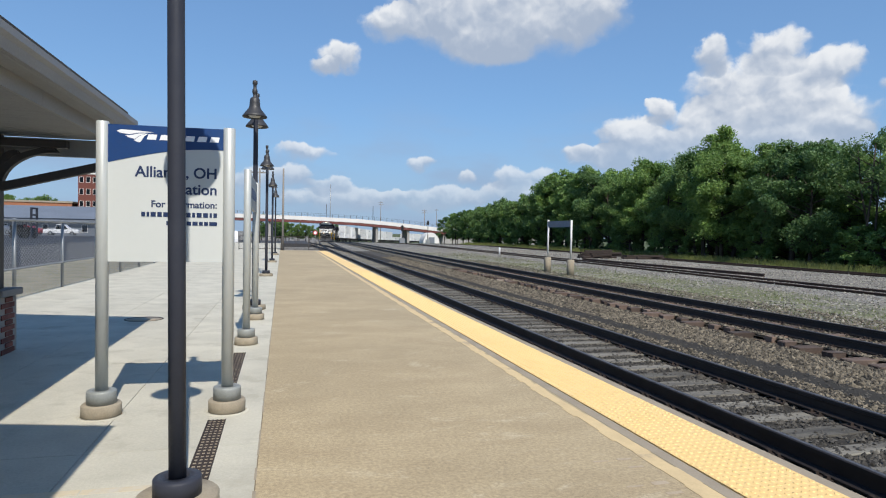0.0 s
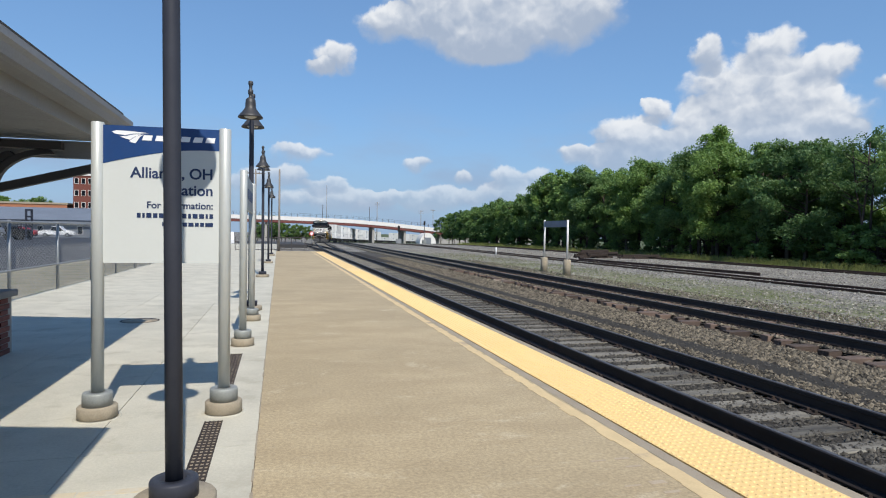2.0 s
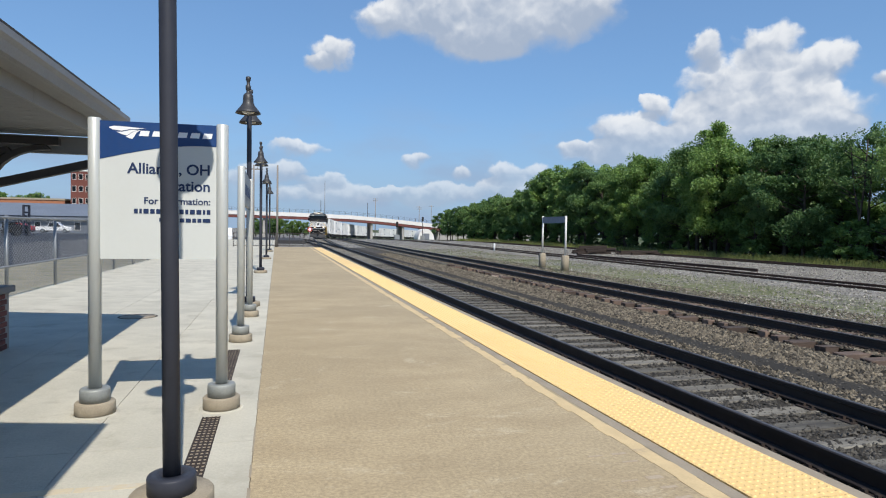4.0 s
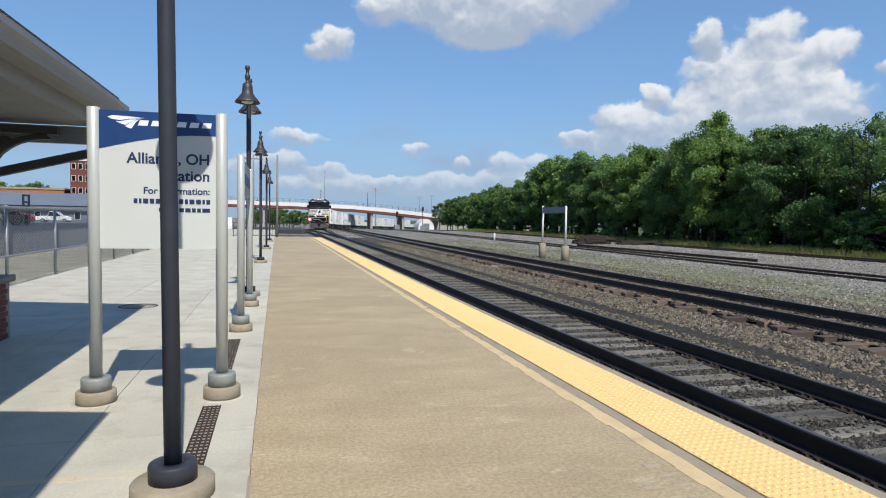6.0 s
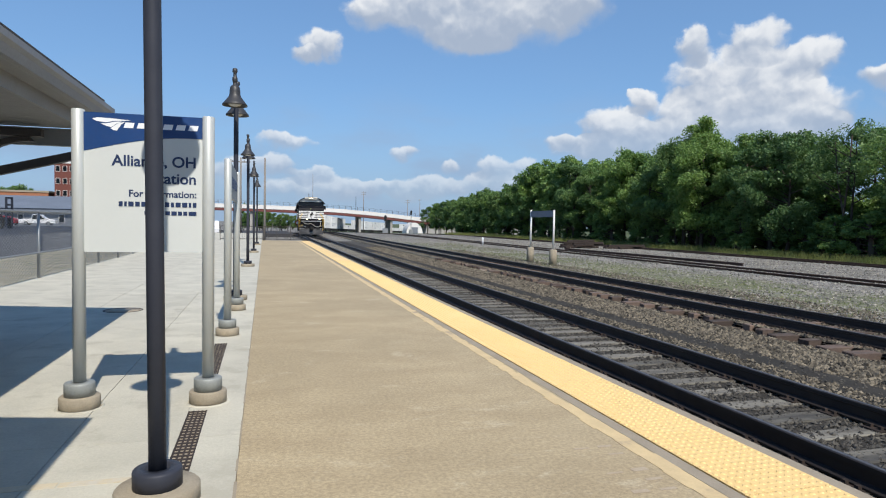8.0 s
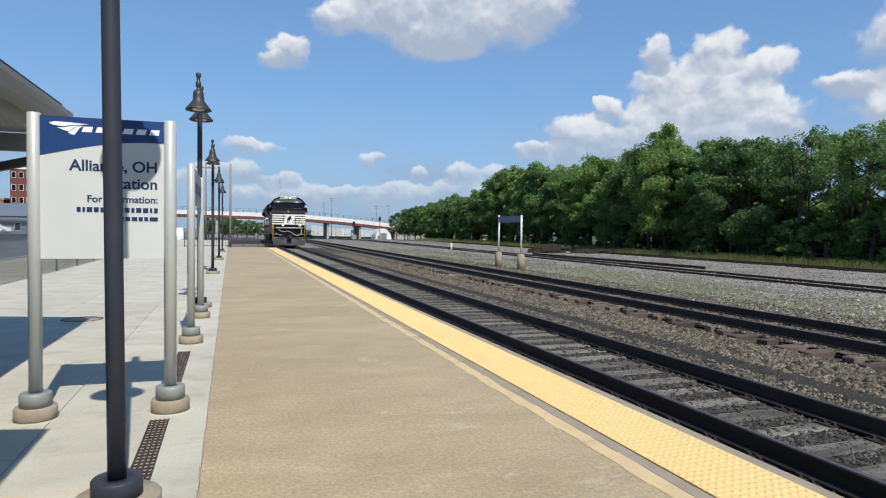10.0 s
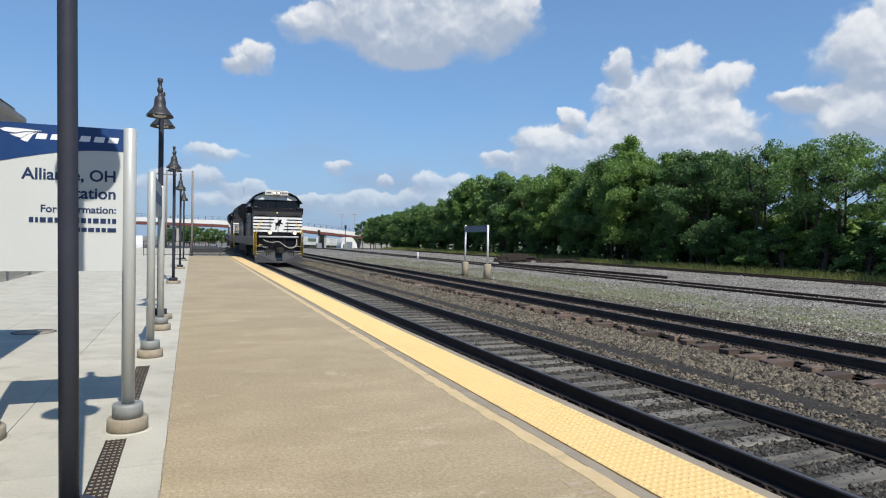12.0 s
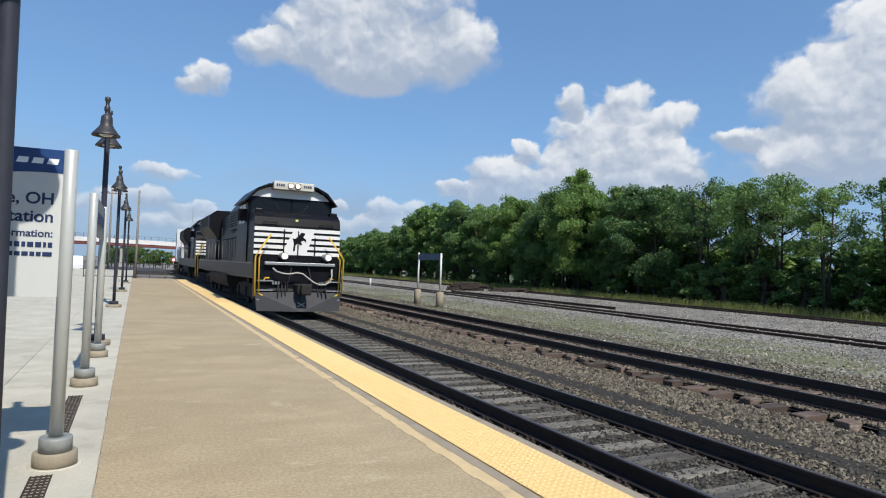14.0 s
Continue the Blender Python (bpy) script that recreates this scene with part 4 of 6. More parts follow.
def yard_sign():
    """A low sign between the tracks on two thin posts in concrete stubs."""
    sign = thing("yard_sign", "small sign on two white posts set in concrete stubs", "sign")
    for x, y, top in ((10.72, 31.2, 2.33), (10.66, 28.3, 2.28)):
        bm = B()
        lathe(bm, [(0.19, -0.55), (0.185, 0.28), (0.15, 0.31), (0.0001, 0.31)], 16, x, y)
        part("stub", bm, M["plinth"], sign, "concrete stub")
        bm = B()
        lathe(bm, [(0.05, 0.3), (0.05, top), (0.0001, top)], 12, x, y)
        part("post", bm, M["deckwhite"], sign)
    bm = B()
    box(bm, 10.67, 10.71, 28.36, 31.14, 1.93, 2.26)
    part("panel", bm, M["metalroof"], sign, "weathered grey panel")


yard_sign()

# ---- station roof and its supports ----


def build_shelter():
    roof = thing("station_roof", "low pitched station canopy roof with pale soffit and fascia", "roof", kind="structure")
    ex, ez, y1 = -5.10, 2.85, 8.85
    bm = B()
    prism(bm, [(ex - 0.02, ez - 0.01), (-10.6, ez + 1.9), (-10.6, ez + 2.0), (ex + 0.035, ez + 0.045), (ex + 0.035, ez + 0.03)], "y", -6.0, y1 - 0.62)
    part("roof_deck", bm, M["shingle"], roof, "dark shingled roof slope")
    bm = B()
    prism(bm, [(ex - 0.06, ez - 0.02), (-10.6, ez + 1.9), (-10.6, ez + 1.97), (ex - 0.06, ez + 0.04)], "y", y1 - 0.62, y1 + 0.04)
    part("roof_deck", bm, M["shingle"], roof, "dark shingled roof slope")
    bm = B()
    prism(bm, [(ex - 0.06, ez - 0.13), (ex - 0.06, ez + 0.01), (ex - 0.09, ez + 0.01), (ex - 0.09, ez - 0.13)], "y", -6.0, y1)
    part("fascia", bm, M["fascia"], roof, "painted fascia board")
    bm = B()
    prism(bm, [(ex - 0.055, ez + 0.015), (ex - 0.055, ez - 0.13), (ex - 0.02, ez - 0.13), (ex + 0.005, ez - 0.06), (ex + 0.035, ez - 0.03), (ex + 0.035, ez + 0.025), (ex + 0.025, ez + 0.025), (ex + 0.022, ez - 0.02)], "y", -6.0, y1 - 0.1)
    part("gutter", bm, M["fascia"], roof, "pale moulded gutter")
    for a, b in ((-6.0, 2.4), (2.404, 6.3), (6.304, y1 - 0.08)):
        bm = B()
        prism(bm, [(ex - 0.24, ez - 0.125), (ex - 0.24, ez - 0.27), (ex - 0.27, ez - 0.27), (ex - 0.27, ez - 0.125)], "y", a, b)
        part("frieze_board", bm, M["fascia"], roof)
    y = -5.9
    while y < y1 - 0.2:
        bm = B()
        box(bm, -10.4, ex - 0.28, y, y + 0.142, ez - 0.255, ez - 0.24)
        part("soffit_board", bm, M["soffit"], roof)
        y += 0.15
    bm = B()
    box(bm, ex - 0.235, ex - 0.065, -6.0, y1 - 0.05, ez - 0.128, ez - 0.115)
    part("soffit_edge", bm, M["soffit"], roof)
    bm = B()
    prism(bm, [(ex - 0.1, ez - 0.10), (ex - 0.28, ez - 0.23), (-10.5, ez - 0.23), (-10.5, ez + 1.85)], "y", y1 - 0.06, y1)
    part("gable", bm, M["soffit"], roof)
    # Added box in soffit paint; carries the soffit's look lower at the end.
    bm = B()
    box(bm, -10.4, ex - 0.28, y1 - 0.16, y1 - 0.07, ez - 0.47, ez - 0.258)
    part("end_beam", bm, M["soffit"], roof, "pale box added below the soffit's end")
    # the part nearer the building reaches further out
    near = thing("station_roof", "near bay of the station roof reaching over the walkway", "roof", kind="structure")
    bm = B()
    prism(bm, [(-4.19, 2.86), (-4.19, 2.9), (-5.2, 3.2), (-5.2, 3.1)], "y", -6.0, 2.65)
    part("roof_deck", bm, M["shingle"], near)
    # brick pier and bracketed column
    pier = thing("brick_pier", "red brick pier with a stone cap", "pier", pose(-6.61, 8.36, 0))
    bm = B()
    box(bm, -0.235, 0.235, -0.235, 0.235, 0, 0.68)
    core = part("core", bm, M["mortar"], pier)
    bm = B()
    box(bm, -0.095, 0.095, -0.045, 0.045, -0.028, 0.028, 0.004)
    bk = mesh_of("brick", bm, M["brick"])
    for row in range(10):
        for side in range(4):
            for i in range(-1, 2):
                u = i * 0.2 + (0.0 if row % 2 else 0.06)
                if abs(u) < 0.2:
                    part("brick", bk, None, pier, "", pose(0, 0, 0.035 + row * 0.067, 0, 0, side * 90) @ pose(u * 0.8, -0.205, 0))
    bm = B()
    box(bm, -0.29, 0.29, -0.29, 0.29, 0.68, 0.76, 0.012)
    part("cap", bm, M["cap"], pier, "grey stone cap")
    column = thing("roof_column", "dark brown column with curved and straight braces", "column", pose(-6.61, 8.36, 0))
    bm = B()
    box(bm, -0.14, 0.14, -0.14, 0.14, 0.76, 2.59, 0.01)
    part("shaft", bm, M["beam"], column)
    bm = B()
    box(bm, -0.06, 0.86, -0.06, 0.06, 2.44, 2.53, 0.006)
    part("arm", bm, M["beam"], column)
    for far_x, far_z, low_z in ((0.72, 2.44, 2.02), (0.32, 2.40, 2.16)):
        bm = B()
        arc = [(0.13 + (far_x - 0.13) * (1 - math.cos(math.pi / 2 * k / 8)), low_z + (far_z - low_z) * math.sin(math.pi / 2 * k / 8)) for k in range(9)]
        sides = [(x + 0.05, z - 0.055) for x, z in reversed(arc)]
        prism(bm, arc + sides, "y", -0.045, 0.045)
        part("curved_brace", bm, M["beam"], column)
    bm = B()
    prism(bm, [(0.05, 1.88), (0.05, 1.98), (1.24, 2.30), (1.24, 2.20)], "y", -0.05, 0.05)
    part("long_brace", bm, M["beam"], column)
    for y in (3.0, -2.0):
        copy_thing(column, pose(-6.52, y, 0))
        copy_thing(pier, pose(-6.52, y, 0))


build_shelter()


# ---- fence and car park ----


def build_fence():
    fence = thing("chain_link_fence", "galvanised chain-link fence along the walkway", "fence")
    x, y0, y1, h = -8.55, 3.0, 46.0, 1.62
    for y in np.arange(y0, y1 + 0.1, 2.87):
        bm = B()
        tube(bm, [(x, y, -0.1), (x, y, h + 0.04)], 0.036, 10)
        part("post", bm, M["zinc"], fence)
    for z in (h, 0.62):
        bm = B()
        tube(bm, [(x + 0.03, y0, z), (x + 0.03, y1, z)], 0.024, 8)
        part("rail", bm, M["zinc"], fence)
    verts, faces = [], []
    k = 0.0022
    for sgn in (1, -1):
        for y in np.arange(y0 - 1.6, y1 + 1.6, 0.085):
            a, b = (y, 0.03), (y + sgn * 1.58, h)
            i = len(verts)
            verts += [(x - k, a[0] - k, a[1]), (x + k, a[0] - k, a[1]), (x, a[0] + k, a[1]), (x - k, b[0] - k, b[1]), (x + k, b[0] - k, b[1]), (x, b[0] + k, b[1])]
            faces += [(i, i + 1, i + 4, i + 3), (i + 1, i + 2, i + 5, i + 4), (i + 2, i, i + 3, i + 5)]
    tagged(part("mesh_wire", quick("mesh_wire", verts, faces, M["zinc"]), None, fence), kind="stuff")
    bm = B()
    box(bm, -12.2, -8.63, -8, 76, -0.6, -0.04)
    solid("gravel_verge", bm, M["verge"], "dusty gravel verge behind the fence", "verge")
    bm = B()
    box(bm, -90, -12.2, -20, 112, -0.62, -0.02)
    solid("road", bm, M["asphalt"], "dark asphalt car park", "road")
    bm = B()
    box(bm, -8.6, 0.1, 76, 96, -0.62, -0.05)
    solid("road", bm, M["asphalt"], "dark asphalt lane past the platform end", "road")


build_fence()


def vehicle(kind, paint, label, at, ln=4.7, w=1.8, h=1.5):
    car = thing("car", label, "car", at, "parked cars")
    bed = kind == "pickup"
    prof = [(0, 0.35), (0, 0.85), (0.12, 0.95), (ln * 0.26, 1.0), (ln * 0.40, h), (ln * 0.62, h), (ln * (0.66 if bed else 0.82), 1.0 if bed else h - 0.1), (ln - 0.05, 1.0), (ln, 0.9), (ln, 0.35)]
    bm = B()
    fs = prism(bm, [(p[0] - ln / 2, p[1]) for p in prof], "x", -w / 2, w / 2)
    bmesh.ops.bevel(bm, geom=list({e for q in fs[:2] for e in q.edges}), offset=0.09, segments=2, profile=0.5, affect="EDGES")
    part("body", bm, paint, car)
    bm = B()
    q = [(ln * 0.29 - ln / 2, 1.02), (ln * 0.41 - ln / 2, h - 0.08), (ln * 0.61 - ln / 2, h - 0.08), (ln * (0.65 if bed else 0.78) - ln / 2, 1.02)]
    prism(bm, q, "x", -w / 2 - 0.004, w / 2 + 0.004)
    part("side_window", bm, M["glass"], car)
    for y in (-ln * 0.31, ln * 0.30):
        for x in (-w / 2 + 0.1, w / 2 - 0.1):
            bm = B()
            tube(bm, [(x - 0.11, y, 0.33), (x + 0.11, y, 0.33)], 0.33, 16)
            wheel = part("wheel", bm, M["tyre"], car)
            bm = B()
            tube(bm, [(x - 0.115, y, 0.33), (x + 0.115, y, 0.33)], 0.2, 12)
            part("rim", bm, M["zinc"], wheel)


for i, (x, y, paint, kind, rz, label) in enumerate((
        (-53.5, 118, "carwhite", "pickup", 75, "white pickup truck in the car park"), (-45, 120, "carred", "car", 80, "red car in the car park"),
        (-49.5, 121, "metalroof", "car", 85, "grey car in the car park"), (-60, 117, "carwhite", "pickup", 82, "white pickup truck in the car park"),
        (-39, 117, "carwhite", "pickup", 95, "white pickup truck in the car park"), (-66, 120, "metalroof", "car", 90, "grey car in the car park"),
        (-9.6, 82, "carwhite", "pickup", 5, "white pickup truck past the platform end"))):
    vehicle(kind, M[paint], label, pose(x, y, -0.02 if x < -12.2 else -0.47, 0, 0, rz), 5.2 if kind == "pickup" else 4.6, 1.9, 1.8 if kind == "pickup" else 1.5)


def forklift(at):
    """A dark lift truck with a tall mast and a roof cage."""
    lift = thing("forklift", "dark lift truck with a tall mast in the car park", "forklift", at)
    bm = B()
    box(bm, -0.75, 0.75, -1.2, 1.0, 0.35, 1.25, 0.08)
    box(bm, -0.7, 0.7, 0.5, 1.2, 0.9, 1.6, 0.08)
    part("body", bm, M["dark"], lift)
    for x in (-0.45, 0.45):
        bm = B()
        box(bm, x - 0.08, x + 0.08, -1.5, -1.3, 0.15, 3.7)
        part("mast_rail", bm, M["black"], lift)
        bm = B()
        box(bm, x - 0.07, x + 0.07, -2.5, -1.5, 0.15, 0.22)
        part("fork", bm, M["black"], lift)
        for y in (-0.9, 0.8):
            bm = B()
            tube(bm, [(x * 1.6 - 0.12, y, 0.36), (x * 1.6 + 0.12, y, 0.36)], 0.36, 14)
            part("wheel", bm, M["tyre"], lift)
        for y in (-0.9, 0.6):
            bm = B()
            tube(bm, [(x * 1.4, y, 1.2), (x * 1.3, y, 2.3)], 0.045, 6)
            part("cage_post", bm, M["black"], lift)
    for z in (1.7, 2.8, 3.6):
        bm = B()
        box(bm, -0.5, 0.5, -1.48, -1.32, z - 0.1, z + 0.1)
        part("crosspiece", bm, M["black"], lift)
    bm = B()
    box(bm, -0.65, 0.65, -1.0, 0.7, 2.28, 2.36, 0.02)
    part("roof_cage", bm, M["black"], lift)


forklift(pose(-33.4, 85.0, -0.02, 0, 0, 70))


def building(name, label, x0, x1, y0, y1, h, wall, roof, storeys, cols, overhang=0.0):
    b = thing(name, label, "building", pose(x0, y0, -0.5))
    w, d = x1 - x0, y1 - y0
    bm = B()
    box(bm, 0, w, 0, d, 0, h)
    part("wall", bm, wall, b)
    bm = B()
    box(bm, -overhang - 0.2, w + overhang + 0.2, -overhang - 0.2, d + overhang, h, h + 0.45)
    part("roof", bm, roof, b)
    bm = B()
    box(bm, -0.5, 0.5, -0.06, 0.05, -0.75, 0.75)
    frame_me = mesh_of("window", bm, M["deckwhite"])
    bm = B()
    box(bm, -0.42, 0.42, -0.075, 0.0, -0.67, 0.67)
    pane_me = mesh_of("pane", bm, M["glass"])
    for s in range(storeys):
        for c in range(cols):
            m = pose((c + 0.5) * w / cols, 0, (s + 0.55) * h / storeys)
            win = part("window", frame_me, None, b, "", m)
            part("pane", pane_me, None, win)
    return b


building("brick_building", "tall red brick building with pale trim", -54.6, -43.5, 180, 196, 15.6, M["brick"], M["deckwhite"], 5, 7)
building("warehouse", "long low building with a grey metal roof", -76, -37, 128, 142, 2.9, M["metalroof"], M["metalroof"], 1, 12, 0.8)
bm = B()
prism(bm, [(126.8, 2.9), (143.5, 2.9), (143.5, 5.5), (140.0, 5.5)], "x", -77, -36.2)
solid("warehouse_roof", bm, M["metalroof"], "long sloping grey metal roof", "roof")
building("shop", "low orange brick building with a flat roof", -84, -56, 180, 190, 8.0, M["orange"], M["plinth"], 2, 6)

# ---- poles, masts and signs beyond the platform ----


def utility_pole(x, y, h, label, arms=1, thin=0.13):
    p = thing("utility_pole", label, "utility pole", pose(x, y, -0.5 - dip(y)))
    bm = B()
    tube(bm, [(0, 0, 0), (0, 0, h)], thin, 8, thin * 0.65)
    part("pole", bm, M["oldpole"], p)
    for i in range(arms):
        bm = B()
        box(bm, -1.1, 1.1, -0.05, 0.05, h - 0.6 - i * 0.9, h - 0.46 - i * 0.9)
        arm = part("crossarm", bm, M["oldpole"], p)
        for x2 in (-0.95, -0.4, 0.4, 0.95):
            bm = B()
            lathe(bm, [(0.04, h - 0.46 - i * 0.9), (0.06, h - 0.38 - i * 0.9), (0.03, h - 0.3 - i * 0.9)], 6, x2, 0)
            part("insulator", bm, M["zinc"], arm)


utility_pole(-3.2, 51.0, 6.9, "weathered wooden pole just past the platform end", 0, 0.10)
utility_pole(-6.0, 80, 9.6, "weathered wooden utility pole", 1)
utility_pole(43, 300, 20, "tall wooden utility pole beyond the bridge", 2, 0.2)
utility_pole(58, 270, 15, "utility pole beside the bridge", 2, 0.18)
utility_pole(66, 280, 16, "utility pole beside the bridge", 1, 0.15)

bm = B()
tube(bm, [(26, 398, -5), (26, 398, 31)], 0.28, 6, 0.18)
solid("radio_mast", bm, M["zinc"], "thin grey radio mast far off", "mast", "")

stop = thing("round_sign", "red round sign on a thin post by the lane", "sign", pose(1.0, 84, -0.5))
bm = B()
tube(bm, [(0, 0, 0), (0, 0, 1.6)], 0.035, 6)
part("post", bm, M["zinc"], stop)
bm = B()
tube(bm, [(0, -0.03, 1.75), (0, 0.03, 1.75)], 0.30, 16)
face = part("face", bm, M["redsign"], stop)
bm = B()
tube(bm, [(0, -0.045, 1.75), (0, -0.031, 1.75)], 0.19, 16)
part("disc", bm, M["white"], face)


def signal(x, y, h, label):
    s = thing("signal_mast", label, "railway signal", pose(x, y, -0.5 - dip(y)))
    bm = B()
    tube(bm, [(0, 0, 0), (0, 0, h)], 0.09, 8)
    part("mast", bm, M["beam"], s)
    bm = B()
    box(bm, -0.22, 0.22, -0.2, 0.15, h - 1.2, h - 0.1)
    part("head", bm, M["dark"], s)
    bm = B()
    box(bm, -0.5, 0.5, -0.4, 0.4, 0, 1.1)
    part("case", bm, M["zinc"], s)


signal(34.5, 162, 6.2, "dark railway signal mast by the yard")
signal(20.5, 125, 3.8, "small railway signal with a pale case")
bm = B()
lathe(bm, [(0.085, -0.5), (0.085, 0.2), (0.04, 0.26), (0.0001, 0.26)], 10, 17.0, 56.4)
solid("marker_post", bm, M["white"], "short white marker post in the gravel", "post", "")

# ---- road bridge ----


def build_bridge():
    y0, y1 = 250.0, 262.0
    bridge = thing("road_bridge", "long road overpass with white parapet and maroon girder", "bridge", kind="structure")
    deck = [(-75, 7.3), (-45, 7.7), (-19.4, 7.57), (5, 7.2), (26, 6.55), (38, 5.75), (48.8, 4.8), (62.5, 3.45), (80, 1.7)]
    low = [(x, z - 1.5) for x, z in deck]
    for a, b in zip(range(len(deck) - 1), range(1, len(deck))):
        bm = B()
        prism(bm, [low[a], low[b], deck[b], deck[a]], "y", y0, y0 + 0.4)
        part("parapet", bm, M["deckwhite"], bridge)
        bm = B()
        prism(bm, [(low[a][0], low[a][1] - 1.0), (low[b][0], low[b][1] - 1.0), low[b], low[a]], "y", y0 + 0.15, y1 - 0.15)
        part("girder", bm, M["girder"], bridge)
    for x in np.arange(-44, 78, 2.4):
        z = float(np.interp(x, [p[0] for p in deck], [p[1] for p in deck]))
        bm = B()
        box(bm, x - 0.06, x + 0.06, y0 + 0.1, y0 + 0.22, z - 0.1, z + 1.35)
        part("rail_post", bm, M["beam"], bridge)
    for dz in (0.65, 1.3):
        bm = B()
        for (xa, za), (xb, zb) in zip(deck, deck[1:]):
            prism(bm, [(xa, za + dz), (xb, zb + dz), (xb, zb + dz + 0.05), (xa, za + dz + 0.05)], "y", y0 + 0.13, y0 + 0.18)
        part("hand_rail", bm, M["beam"], bridge)
    for x in (-32, -8, 34, 47):
        bm = B()
        z = float(np.interp(x, [p[0] for p in low], [p[1] for p in low])) - 1.0
        box(bm, x - 0.45, x + 0.45, y0 + 1, y1 - 1, -5, z)
        part("pier", bm, M["pier"], bridge)
    bm = B()
    prism(bm, [(61, -4), (120, -4), (120, 0.5), (80, 0.6), (62, 1.0)], "y", y0 + 0.3, y1 - 0.3)
    part("abutment", bm, M["pier"], bridge)
    for x, h in ((-15, 5.0), (14, 5.5), (33, 5.0)):
        bm = B()
        tube(bm, [(x, y0 + 6, 5.5), (x, y0 + 6, 7 + h)], 0.1, 6)
        part("light_pole", bm, M["beam"], bridge)


build_bridge()

# pale half-round shed near the bridge's foot
bm = B()
prism(bm, [(2.9 * math.cos(math.pi * i / 18), 3.8 * math.sin(math.pi * i / 18)) for i in range(19)], "y", 0, 7)
hut = thing("arched_shed", "pale arched metal shed beside the bridge", "shed", pose(47.5, 212, -0.5 - dip(212)))
part("shell", bm, M["deckwhite"], hut)
bm = B()
box(bm, -1.1, 1.1, -0.06, 0.0, 0, 2.2)
part("door", bm, M["metalroof"], hut)

# flat white building at the left foot of the bridge, with a flag
building("white_building", "low white building beyond the walkway", -34, -19, 170, 180, 5.2, M["deckwhite"], M["metalroof"], 1, 5)

# dark pile of old ties and scrap between the yard tracks
rnd = random.Random(8)
for k, (cx, cy, n) in enumerate(((24.3, 50.2, 16), (28.0, 49.0, 8))):
    pile = thing("tie_pile", "dark pile of old railway ties and scrap", "pile", pose(cx, cy, -0.47))
    for i in range(n):
        bm = B()
        box(bm, -1.25, 1.25, -0.115, 0.115, 0, 0.18, 0.01)
        part("old_tie", bm, M["plate"], pile, "", pose(rnd.uniform(-1.0, 1.0), rnd.uniform(-0.9, 0.9), 0.18 * (i // 5), 0, rnd.uniform(-3, 3), rnd.uniform(-22, 22)))

# ---- trees ----


def leaves(rn, n, at, r, flat, size):
    """n small leaves in a flattened clump of radius r: corner points of one triangle each, mostly level."""
    d = rn.normal(size=(n, 3))
    d /= np.linalg.norm(d, axis=1)[:, None]
    p = d * (r * rn.uniform(0.25, 1.1, n) ** 0.6)[:, None] * (1, 1, flat) + at
    up = np.array((0, 0, 1.0)) + rn.normal(size=(n, 3)) * 0.9
    u = np.cross(up, rn.normal(size=(n, 3)))
    u /= np.linalg.norm(u, axis=1)[:, None]
    v = np.cross(up, u)
    v /= np.linalg.norm(v, axis=1)[:, None]
    s = rn.uniform(size * 0.55, size * 1.2, n)[:, None]
    droop = np.array((0, 0, -0.25)) * s
    return np.stack([p - u * s + droop, p + u * s * 0.55 + v * s * 0.75, p + u * s * 0.6 - v * s * 0.7 - droop], 1)


